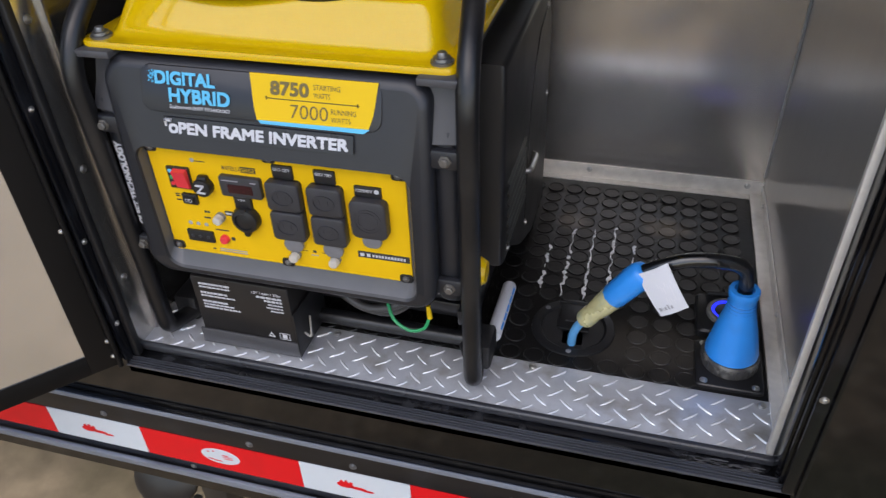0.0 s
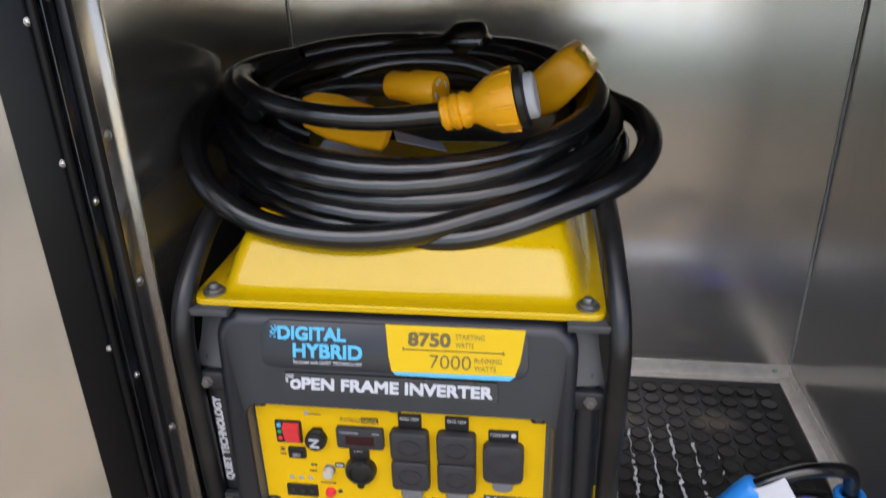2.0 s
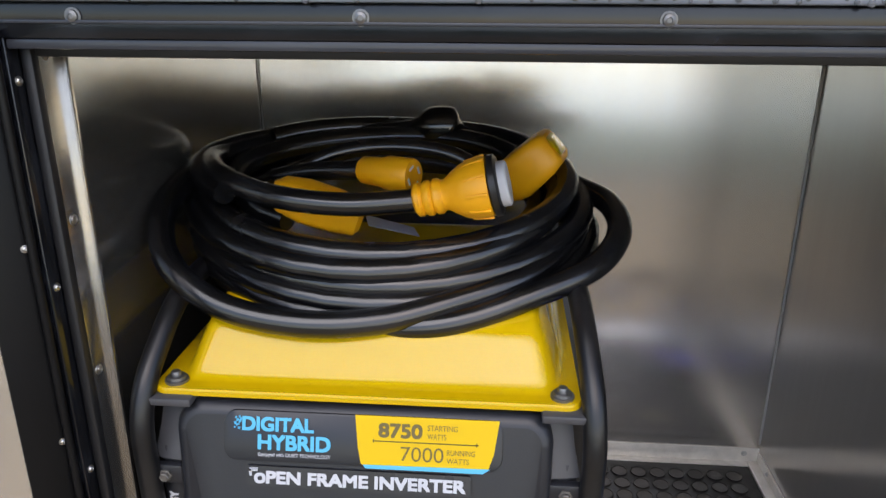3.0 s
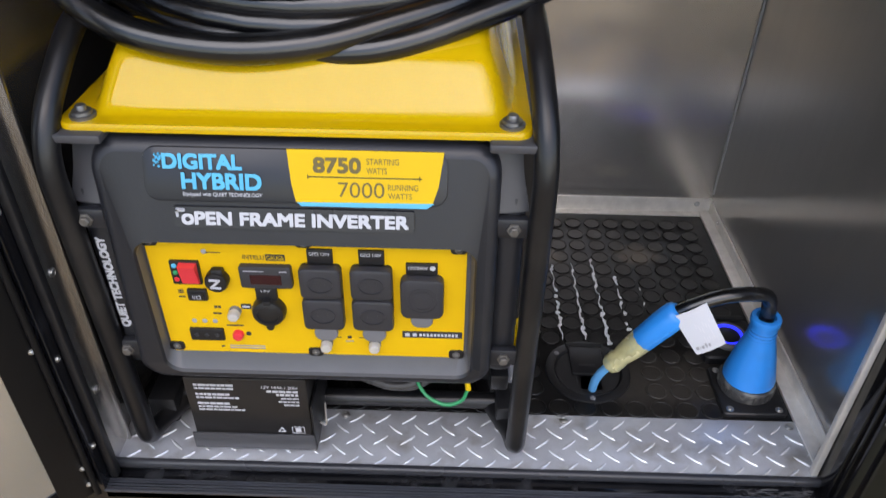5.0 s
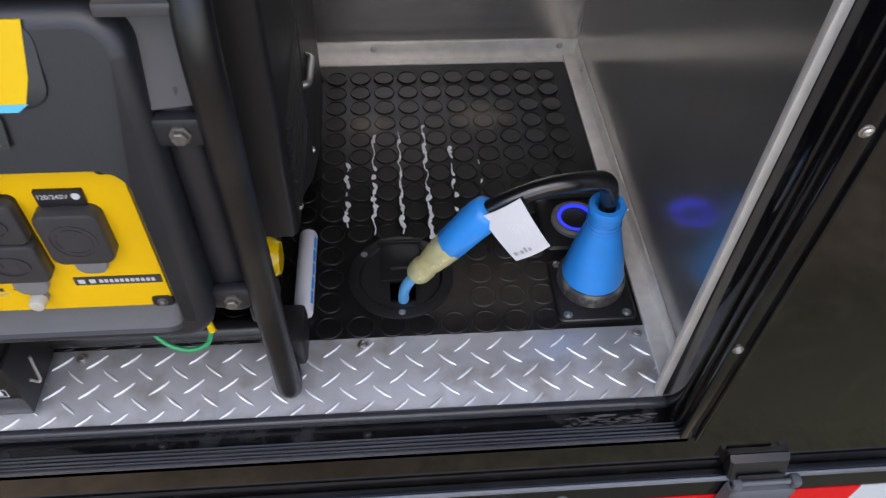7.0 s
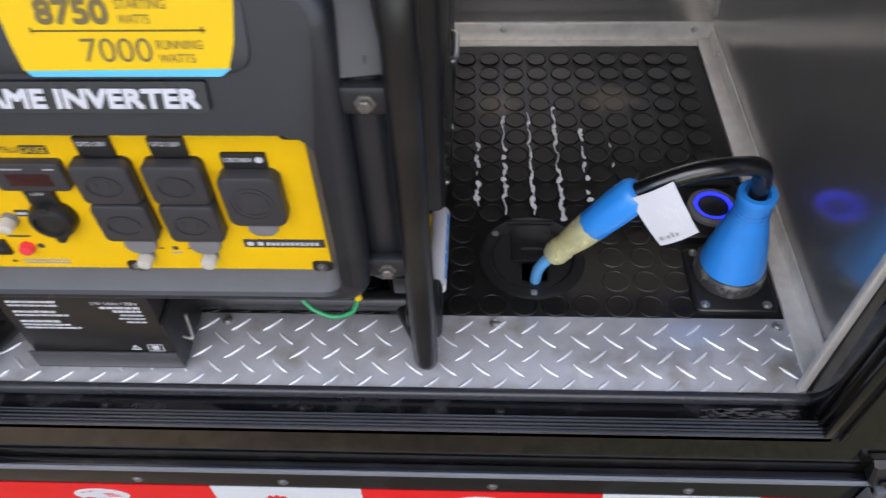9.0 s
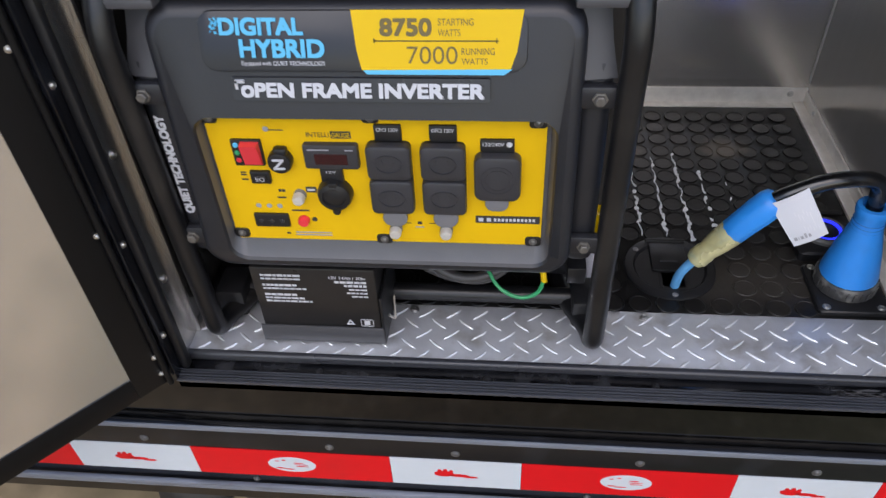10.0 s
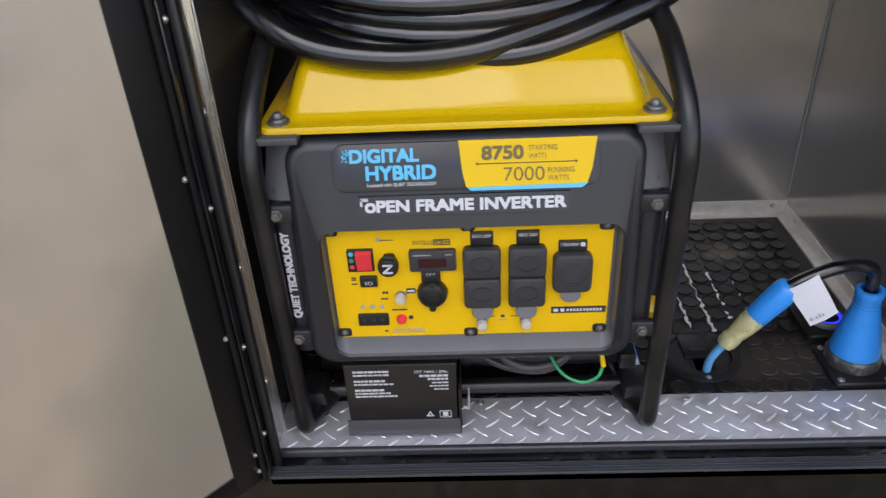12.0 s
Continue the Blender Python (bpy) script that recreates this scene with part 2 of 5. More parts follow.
M_CLEAR = shader("frosted_clear_cap", (0.72, 0.68, 0.60), 0.35, vary=0.05, transmission=0.35)
M_GREEN = shader("green_wire", (0.02, 0.30, 0.11), 0.4, vary=0.1)
M_GREYCABLE = shader("grey_black_sheath", (0.045, 0.043, 0.042), 0.45, vary=0.2)
M_SCREEN = shader("dark_red_display", (0.03, 0.004, 0.006), 0.12, vary=0.1)
M_BATTERY = shader("black_battery_case", (0.014, 0.013, 0.013), 0.3, vary=0.2, bump=0.05, stain=0.25, stain_color=(0.06, 0.05, 0.04), stain_scale=14)
M_GROUND = shader("tan_packed_gravel", (0.43, 0.32, 0.19), 0.9, vary=0.6, scale=12, bump=0.6, bump_scale=60, stain=0.55, stain_color=(0.075, 0.075, 0.030), stain_scale=2.6)
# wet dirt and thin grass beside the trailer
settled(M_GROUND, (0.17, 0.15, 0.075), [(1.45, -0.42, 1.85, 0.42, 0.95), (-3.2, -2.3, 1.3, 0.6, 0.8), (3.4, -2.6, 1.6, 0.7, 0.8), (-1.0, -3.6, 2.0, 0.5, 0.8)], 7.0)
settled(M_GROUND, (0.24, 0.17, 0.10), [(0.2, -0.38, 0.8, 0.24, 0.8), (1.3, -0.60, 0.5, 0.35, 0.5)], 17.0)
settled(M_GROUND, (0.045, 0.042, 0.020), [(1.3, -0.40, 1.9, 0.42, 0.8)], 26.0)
settled(M_GROUND, (0.34, 0.32, 0.17), [(1.5, -0.45, 1.6, 0.36, 0.45)], 70.0)
M_GRASS = shader("short_grass", (0.07, 0.12, 0.03), 0.9, vary=0.5, scale=20, bump=0.8, bump_scale=40)
M_KERB = shader("pale_concrete", (0.55, 0.54, 0.51), 0.85, vary=0.12, scale=25, bump=0.2)
M_ROAD = shader("wet_pale_concrete", (0.42, 0.42, 0.40), 0.16, vary=0.15, scale=4, coat=1.0, bump=0.05)
M_GREYBOX = shader("weathered_grey_plastic", (0.085, 0.092, 0.105), 0.45, vary=0.12, bump=0.1)
M_DROP = shader("water_bead", (0.25, 0.26, 0.28), 0.05, vary=0.1, transmission=0.6)
M_LED = bpy.data.materials.new("lit_blue_ring")
M_LED.use_nodes = True
_b = M_LED.node_tree.nodes["Principled BSDF"]
_b.inputs["Base Color"].default_value = (0.05, 0.06, 0.8, 1)
_b.inputs["Emission Color"].default_value = (0.012, 0.022, 1.0, 1)
_b.inputs["Emission Strength"].default_value = 1.0


# ---- mesh helpers ----
def part(name, bm, material, parent=None, label="", smooth=True):
    me = bpy.data.meshes.new(name)
    bmesh.ops.recalc_face_normals(bm, faces=bm.faces[:])
    bm.to_mesh(me)
    bm.free()
    if smooth:
        for p in me.polygons:
            p.use_smooth = True
        me.set_sharp_from_angle(angle=radians(38))
    mats = material if isinstance(material, (list, tuple)) else [material]
    for m in mats:
        me.materials.append(m)
    ob = new(name, me)
    if parent is not None:
        ob.parent = parent
    if label:
        ob["label"] = label
    return ob


def thing(name, label, category, kind="", group=""):
    return tagged(new(name), label, category, group, kind)


def box(x0, x1, y0, y1, z0, z1, bevel=0.0, seg=2, bm=None):
    own = bmesh.new()
    bmesh.ops.create_cube(own, size=1.0, matrix=Matrix.Translation(((x0 + x1) / 2, (y0 + y1) / 2, (z0 + z1) / 2)) @ Matrix.Diagonal((x1 - x0, y1 - y0, z1 - z0, 1)))
    if bevel:
        bmesh.ops.bevel(own, geom=own.edges[:], offset=bevel, segments=seg, profile=0.5, affect="EDGES")
    return merged(bm, own)


def merged(bm, own):
    if bm is None:
        return own
    me = bpy.data.meshes.new("scratch")
    own.to_mesh(me)
    own.free()
    bm.from_mesh(me)
    bpy.data.meshes.remove(me)
    return bm


def rrect(x0, x1, z0, z1, r, n=6):
    """Corner points of a rounded rectangle, anticlockwise from the lower right."""
    pts = []
    for cx, cz, a0 in ((x1 - r, z0 + r, -90), (x1 - r, z1 - r, 0), (x0 + r, z1 - r, 90), (x0 + r, z0 + r, 180)):
        for i in range(n + 1):
            a = radians(a0 + 90 * i / n)
            pts.append((cx + r * math.cos(a), cz + r * math.sin(a)))
    return pts


def rings(loops, cap0=True, cap1=True, bm=None):
    """Skin a row of closed loops of equal length."""
    own = bmesh.new()
    vs = [[own.verts.new(p) for p in loop] for loop in loops]
    n = len(loops[0])
    for a, b in zip(vs, vs[1:]):
        for i in range(n):
            own.faces.new((a[i], a[(i + 1) % n], b[(i + 1) % n], b[i]))
    if cap0:
        own.faces.new(vs[0])
    if cap1:
        own.faces.new(list(reversed(vs[-1])))
    return merged(bm, own)


def slab(x0, x1, z0, z1, r, y_front, y_back, edge=0.001, n=6, bm=None):
    """A rounded upright plate with a softened front edge."""
    def loop(inset, y):
        return [(x, y, z) for x, z in rrect(x0 + inset, x1 - inset, z0 + inset, z1 - inset, max(r - inset, 0.0003), n)]
    return rings([loop(0, y_back), loop(0, y_front + edge), loop(edge * 0.3, y_front + edge * 0.3), loop(edge, y_front)], bm=bm)


def rod(p0, p1, r0, r1=None, n=20, bevel=0.0, bm=None):
    p0, p1 = Vector(p0), Vector(p1)
    r1 = r0 if r1 is None else r1
    q = (p1 - p0).to_track_quat("Z", "Y")
    length = (p1 - p0).length
    prof = [(r0, 0), (r1, length)] if not bevel else [(r0 - bevel, 0), (r0, bevel), (r1, length - bevel), (r1 - bevel, length)]
    return lathe(prof, n, Matrix.Translation(p0) @ q.to_matrix().to_4x4(), bm=bm)


def lathe(profile, n=24, m=Matrix(), bm=None, cap=True):
    loops = [[m @ Vector((r * math.cos(2 * math.pi * i / n), r * math.sin(2 * math.pi * i / n), z)) for i in range(n)] for r, z in profile]
    return rings(loops, cap, cap, bm)


def smooth_path(points, per=8):
    pts = [Vector(p) for p in points]
    ext = [pts[0] * 2 - pts[1]] + pts + [pts[-1] * 2 - pts[-2]]
    out = []
    for a, b, c, d in zip(ext, ext[1:], ext[2:], ext[3:]):
        for i in range(per):
            t = i / per
            out.append(0.5 * ((2 * b) + (c - a) * t + (2 * a - 5 * b + 4 * c - d) * t * t + (3 * b - a - 3 * c + d) * t ** 3))
    return out + [pts[-1]]


def sweep(path, r, n=12, bm=None):
    """A round tube along a row of points."""
    up = Vector((0, 0, 1))
    loops, side = [], None
    for i, p in enumerate(path):
        d = (path[min(i + 1, len(path) - 1)] - path[max(i - 1, 0)]).normalized()
        if side is None:
            side = d.cross(up)
            side = side if side.length > 0.05 else d.cross(Vector((1, 0, 0)))
        side = (side - d * side.dot(d)).normalized()
        nrm = d.cross(side)
        rad = r[i] if isinstance(r, list) else r
        loops.append([p + (side * math.cos(2 * math.pi * k / n) + nrm * math.sin(2 * math.pi * k / n)) * rad for k in range(n)])
    return rings(loops, bm=bm)


def corner_path(points, r, seg=6):
    """Straight runs with rounded corners of radius r."""
    pts = [Vector(p) for p in points]
    out = [pts[0]]
    for a, b, c in zip(pts, pts[1:], pts[2:]):
        u, v = (a - b).normalized(), (c - b).normalized()
        k = min(r, (a - b).length * 0.49, (c - b).length * 0.49)
        p, q = b + u * k, b + v * k
        for i in range(seg + 1):
            t = i / seg
            out.append(p * (1 - t) ** 2 + b * 2 * t * (1 - t) + q * t * t)
    return out + [pts[-1]]


def writing(name, body, x, y, z, height, material, parent, width=0.0, bold=0.0, depth=0.0002, tilt=90.0, turn=0.0, spin=0.0, align="LEFT", label="", heavy=0.0):
    """Letters that stand upright, facing the open side; x, z is their lower left."""
    cu = bpy.data.curves.new(name, "FONT")
    cu.body, cu.size, cu.extrude, cu.offset, cu.align_x = body, 1.0, 0.0, bold, align
    tmp = bpy.data.objects.new(name, cu)
    scene.collection.objects.link(tmp)
    bpy.context.view_layer.update()
    me = bpy.data.meshes.new_from_object(tmp.evaluated_get(bpy.context.evaluated_depsgraph_get()))
    bpy.data.objects.remove(tmp)
    bpy.data.curves.remove(cu)
    xs = [v.co.x for v in me.vertices]
    ys = [v.co.y for v in me.vertices]
    sx = width / (max(xs) - min(xs)) if width else height / (max(ys) - min(ys))
    sy = height / (max(ys) - min(ys))
    x_low, y_low = min(xs), min(ys)
    for v in me.vertices:
        v.co = ((v.co.x - x_low) * sx, (v.co.y - y_low) * sy, 0)
    if heavy:
        # thick strokes: the same letters laid a little beside one another
        wide = bmesh.new()
        for k, (ax, ay) in enumerate(((0, 0), (-1, -1), (1, -1), (-1, 1), (1, 1), (0, -1), (0, 1))):
            first = len(wide.verts)
            wide.from_mesh(me)
            wide.verts.ensure_lookup_table()
            for v in wide.verts[first:]:
                v.co += Vector((ax * heavy, ay * heavy, k * 0.00003))
        wide.to_mesh(me)
        wide.free()
    me.materials.append(material)
    ob = new(name, me)
    ob.matrix_world = pose(x, y, z, tilt, 0, turn) @ pose(0, 0, 0, 0, 0, spin)
    ob.parent = parent
    if label:
        ob["label"] = label
    return ob


def screw_head(name, p, axis, r, material, parent, h=0.003):
    """A domed screw head with a washer rim; axis points out of the surface."""
    q = Vector(axis).to_track_quat("Z", "Y").to_matrix().to_4x4()
    bm = lathe([(r * 1.25, 0), (r * 1.25, h * 0.25), (r * 0.95, h * 0.3), (r * 0.85, h * 0.75), (r * 0.4, h), (r * 0.35, h * 0.8)], 12, Matrix.Translation(p) @ q)
    return part(name, bm, material, parent)


# ---- setting: ground and trailer shell ----
X0, X1, YB, ZT = -0.262, 0.672, 0.660, 0.862      # inside of the compartment
def ground_height(x, y):
    """A nearly flat yard."""
    return -0.68 + 0.008 * noise.noise(Vector((x, y, 0)) * 0.9)


bm = bmesh.new()
bmesh.ops.create_grid(bm, x_segments=120, y_segments=120, size=60.0)
for v in bm.verts:
    v.co.z = ground_height(v.co.x, v.co.y)
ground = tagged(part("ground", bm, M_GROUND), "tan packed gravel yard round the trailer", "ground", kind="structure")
bm = bmesh.new()
bmesh.ops.create_grid(bm, x_segments=80, y_segments=8, size=1.0, matrix=Matrix.Translation((0, -5.8, 0)) @ Matrix.Diagonal((40, 1.15, 1, 1)))
for v in bm.verts:
    v.co.z = ground_height(v.co.x, v.co.y) + 0.03
tagged(part("grass", bm, M_GRASS), "short green grass verge beside the yard", "grass", kind="stuff")
# unseen pale road, added as a bright reflector for the back sheet
bm = bmesh.new()
bmesh.ops.create_grid(bm, x_segments=60, y_segments=30, size=1.0, matrix=Matrix.Translation((0, -33.5, -0.655)) @ Matrix.Diagonal((60, 26.5, 1, 1)))
tagged(part("road", bm, M_ROAD), "unseen wet pale road added past the grass to brighten reflections", "road", kind="structure")
tagged(part("pavement", box(-40, 40, -4.62, -4.40, -0.72, -0.60, 0.01), M_KERB), "pale concrete kerb along the grass verge", "kerb", kind="structure")

floor = tagged(part("floor", box(X0 - 0.02, X1 + 0.02, 0.04, YB + 0.02, -0.03, -0.004, 0.001), M_BLACK), "black base board of the storage compartment", "floor", kind="structure")
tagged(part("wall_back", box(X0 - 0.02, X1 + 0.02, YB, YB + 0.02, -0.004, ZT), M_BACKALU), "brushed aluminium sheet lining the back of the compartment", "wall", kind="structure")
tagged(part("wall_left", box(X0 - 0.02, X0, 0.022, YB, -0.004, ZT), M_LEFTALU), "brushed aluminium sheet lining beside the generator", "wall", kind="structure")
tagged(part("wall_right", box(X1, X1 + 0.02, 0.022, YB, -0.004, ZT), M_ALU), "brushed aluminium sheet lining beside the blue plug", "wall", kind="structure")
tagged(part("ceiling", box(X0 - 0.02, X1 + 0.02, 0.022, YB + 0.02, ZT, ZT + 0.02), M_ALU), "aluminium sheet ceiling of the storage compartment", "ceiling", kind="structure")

OX0, OX1, OZ0, OZ1 = -0.290, 0.668, -0.014, 0.835
trim = thing("trim", "mill-finish aluminium angle along the sheet joints", "trim", "structure")
part("back_angle", box(X0, X1, YB - 0.003, YB, -0.003, 0.030, 0.001, bm=box(X0, X1 - 0.022, YB - 0.018, YB, -0.003, 0.001, 0.0005)), M_ANGLE, trim)
part("right_angle", box(X1 - 0.022, X1, 0.045, YB - 0.004, -0.003, 0.003, 0.001, bm=box(X1 - 0.003, X1, 0.045, YB - 0.004, -0.003, 0.024, 0.001)), M_ANGLE, trim)
part("left_upright_angle", box(X0, X0 + 0.007, 0.024, 0.072, 0.0, ZT, 0.001, bm=box(X0, X0 + 0.012, 0.069, 0.075, 0.0, ZT, 0.001)), M_UPRIGHT, trim)
part("left_upright_edge", box(X0 + 0.0070, X0 + 0.0088, 0.0245, 0.0275, 0.0, ZT, 0.0006), M_UPRIGHT, trim)
part("right_flange_edge", box(0.6395, 0.6479, 0.041, 0.049, 0.0, OZ1 - 0.003, 0.0008), M_ANGLE, trim)
part("right_upright_angle", box(X1 - 0.007, X1, 0.024, 0.075, 0.0, ZT, 0.001), M_ANGLE, trim)
part("back_seam_bead", sweep([Vector((X1 - 0.002, YB - 0.002, 0.04)), Vector((X1 - 0.002, YB - 0.002, ZT))], 0.0022, 8), M_SEAM, trim)
part("back_seam_bead", sweep([Vector((X0 + 0.002, YB - 0.002, 0.04)), Vector((X0 + 0.002, YB - 0.002, ZT))], 0.0009, 8), M_SEAM, trim)
for z in (0.12, 0.30, 0.497, 0.66, 0.815):
    screw_head("screw", (X0 + 0.007, 0.046, z), (1, 0, 0), 0.0045, M_STEEL, trim)
for x in (0.05, 0.35, 0.643):
    screw_head("screw", (x, YB - 0.003, 0.019), (0, -1, 0), 0.0045, M_STEEL, trim)
for y in (0.30, 0.60):
    screw_head("screw", (X1 - 0.003, y, 0.014), (-1, 0, 0), 0.0035, M_STEEL, trim)

# outside skin of the trailer, butted round the opening
skin = thing("trailer_wall", "glossy black painted trailer side round the open hatch", "trailer wall", "structure")
part("skin_below", box(-2.4, 3.0, 0.0, 0.022, -0.30, OZ0, 0), M_SKIN, skin)
part("skin_above", box(-2.4, 3.0, 0.0, 0.022, OZ1 + 0.036, 1.9, 0), M_SKIN, skin)
part("skin_beside", box(OX1, 3.0, 0.0, 0.022, OZ0, OZ1 + 0.036, 0), M_SKIN, skin)
part("skin_beside", box(-2.4, OX0, 0.0, 0.022, OZ0, OZ1 + 0.036, 0), M_SKIN, skin)
part("roof", box(-2.4, 3.0, 0.022, 2.2, 1.88, 1.9, 0), M_SKIN, skin)
part("far_side", box(-2.4, 3.0, 2.2, 2.22, -0.30, 1.9, 0), M_SKIN, skin)
part("underside", box(-2.4, 3.0, 0.022, 2.2, -0.30, -0.28, 0), M_BLACK, skin)
part("end_wall", box(-2.42, -2.4, 0.0, 2.22, -0.30, 1.9, 0), M_SKIN, skin)
part("end_wall", box(3.0, 3.02, 0.0, 2.22, -0.30, 1.9, 0), M_SKIN, skin)

# stepped frame of the opening
hatch = thing("hatch_frame", "black extruded frame with rubber seal round the opening", "door frame", "structure")
part("sill", box(X0, X1, 0.000, 0.040, -0.030, -0.010, 0.002), M_SILL, hatch)
part("sill_lip", box(X0, X1, 0.0292, 0.0392, -0.010, 0.004, 0.004, 3), M_LIP, hatch)
for y, h in ((0.0105, 0.0050), (0.0075, 0.0042), (0.0035, 0.0036), (0.0002, 0.0022)):
    part("sill_rib", box(X0, OX1 + 0.003 - y * 0.4, y, y + 0.0016, -0.011, -0.010 + h, 0.0006), M_RIBGLINT, hatch)
part("sill_edge", box(OX0 + 0.03, OX1 + 0.004, -0.0042, -0.0005, -0.0135, -0.0085, 0.0012), M_RIBGLINT, hatch)
part("right_jamb", box(0.648, X1 - 0.0005, 0.012, 0.045, -0.010, OZ1 - 0.002, 0.003), M_GLOSSTRIM, hatch)
part("right_seal", box(0.652, 0.662, 0.004, 0.012, -0.008, OZ1 - 0.004, 0.003), M_GLOSSTRIM, hatch)
part("right_flange", box(0.656, OX1 + 0.004, -0.005, 0.004, -0.012, OZ1, 0.0015), M_GLOSSTRIM, hatch)
part("right_edge", box(OX1 + 0.004, OX1 + 0.008, -0.008, -0.0005, -0.0135, OZ1, 0.0012), M_GLOSSTRIM, hatch)
part("left_jamb", box(OX0 + 0.003, -0.257, -0.004, 0.022, -0.010, OZ1 - 0.002, 0.002), M_TRIM, hatch)
part("left_seal", box(-0.257, -0.246, 0.012, 0.024, -0.006, OZ1 - 0.006, 0.003), M_RUBBER, hatch)
part("head", box(OX0, OX1, 0.006, 0.046, OZ1 - 0.004, OZ1 + 0.026, 0.002), M_TRIM, hatch)
part("head_lip", box(-0.256, 0.655, 0.018, 0.046, OZ1 - 0.020, OZ1 - 0.0045, 0.002), M_RUBBER, hatch)
part("head_flange", box(OX0 - 0.01, OX1 + 0.01, -0.006, 0.005, OZ1 - 0.003, OZ1 + 0.026, 0.0015), M_TRIM, hatch)
part("head_bead", box(OX0 - 0.01, OX1 + 0.01, -0.0085, -0.0062, OZ1 + 0.009, OZ1 + 0.012, 0.001), M_EDGEGLINT, hatch)
part("head_soffit", box(-0.256, 0.655, -0.004, 0.006, OZ1 - 0.012, OZ1 - 0.0032, 0.002), M_EDGEGLINT, hatch)
part("drip_rail", box(OX0 - 0.012, 3.0, -0.016, -0.0005, OZ1 + 0.0265, OZ1 + 0.0350, 0.002), M_BEADSHEEN, hatch)
for x in (-0.193, 0.042, 0.279, 0.515):
    screw_head("screw", (x, -0.006, 0.850), (0, -1, 0), 0.0055, M_DARKSTEEL, hatch, 0.004)
for z in (0.156, 0.40, 0.64):
    screw_head("screw", (0.6625, -0.005, z), (0, -1, 0), 0.004, M_STEEL, hatch)
for x in (-0.08, 0.13, 0.335, 0.55):
    screw_head("screw", (x, 0.019, -0.010), (0, 0, 1), 0.004, M_RUBBER, hatch)
for z in (0.066, 0.212, 0.404, 0.606, 0.796):
    screw_head("hinge_screw", (-0.257, 0.005, z), (1, 0, 0), 0.0035, M_STEEL, hatch)

# pale scrape left on the sill
rng = random.Random(21)
scuff = bmesh.new()
for k in range(26):
    x, y = rng.uniform(0.545, 0.640), rng.uniform(0.015, 0.026)
    w, h = rng.uniform(0.004, 0.014), rng.uniform(0.0006, 0.0022)
    pts = [(x - w, y), (x - w * 0.3, y - h), (x + w * 0.7, y - h * 0.6), (x + w, y + h * 0.3), (x, y + h)]
    rings([[(a, b, -0.0102) for a, b in pts], [(a, b, -0.0097) for a, b in pts]], bm=scuff)
tagged(part("sill_scuff", scuff, M_SCUFF, hatch, "pale scrape marks"), kind="stuff")

# lower rail with reflective tape
rail = thing("lower_rail", "black rubbed steel rail along the trailer's lower edge", "rail", "structure")
part("rail_face", box(-2.4, 3.0, -0.010, -0.0005, -0.245, -0.098, 0.002), M_TRIM, rail)
part("top_bead", box(-2.4, 3.0, -0.0130, -0.0105, -0.107, -0.097, 0.001), M_BEADSHEEN, rail)
part("bottom_bead", box(-2.4, 3.0, -0.018, -0.0105, -0.250, -0.234, 0.003), M_BEADSHEEN, rail)
for x in (-0.34, -0.08, 0.09, 0.33, 0.55):
    screw_head("screw", (x, -0.010, -0.135), (0, -1, 0), 0.005, M_DARKSTEEL, rail)
for x in (-0.20, 0.27, 0.60):
    screw_head("screw", (x, -0.010, -0.226), (0, -1, 0), 0.004, M_DARKSTEEL, rail)

TAPE_Z0, TAPE_Z1 = -0.214, -0.150
tape = tagged(new("reflective_tape"), "red and white reflective safety tape stuck on the rail", "reflective tape")
edges = [-1.193, -0.914, -0.736, -0.457, -0.279, 0.0, 0.178, 0.457, 0.635, 0.914, 1.092, 1.371]
for i, (a, b) in enumerate(zip(edges, edges[1:])):
    is_red = round(b - a, 3) > 0.2
    seg = part("tape_strip", box(a + 0.0003, b - 0.0003, -0.0112, -0.0101, TAPE_Z0, TAPE_Z1, 0), M_TAPERED if is_red else M_TAPEWHITE, tape,
               "red strip" if is_red else "silver-white strip")
    cx = (a + b) / 2
    if is_red:
        bm = lathe([(1.0, 0), (1.0, 0.0006)], 28, Matrix.Translation((cx, -0.0113, -0.181)) @ pose(0, 0, 0, 90) @ Matrix.Diagonal((0.034, 0.018, 1, 1)))
        mark = part("mark", bm, M_TAPEWHITE, seg)
        bm = bmesh.new()
        for u, v, w, h in ((-0.018, -0.009, 0.006, 0.0012), (-0.006, -0.011, 0.008, 0.0010), (0.014, -0.003, 0.009, 0.0007), (0.013, 0.001, 0.010, 0.0007), (0.010, 0.005, 0.007, 0.0009), (-0.010, 0.011, 0.003, 0.0012), (-0.020, 0.008, 0.003, 0.0010)):
            lathe([(1.0, 0), (1.0, 0.0004)], 9, Matrix.Translation((cx + u, -0.0120, -0.181 + v)) @ pose(0, 0, 0, 90) @ Matrix.Diagonal((w, h, 1, 1)), bm=bm)
        part("mark", bm, M_TAPERED, seg)
    else:
        bm = bmesh.new()
        for u, v, w, h in ((-0.016, -0.001, 0.014, 0.0065), (-0.022, 0.006, 0.003, 0.003), (-0.014, 0.007, 0.003, 0.0035), (-0.006, 0.005, 0.003, 0.003), (0.004, -0.004, 0.014, 0.0030), (0.020, -0.007, 0.010, 0.0020)):
            lathe([(1.0, 0), (1.0, 0.0004 + 0.00003 * w * 1000)], 9, Matrix.Translation((cx + u, -0.0113, -0.182 + v)) @ pose(0, 0, 0, 90) @ Matrix.Diagonal((w, h, 1, 1)), bm=bm)
        part("mark", bm, M_TAPERED, seg)

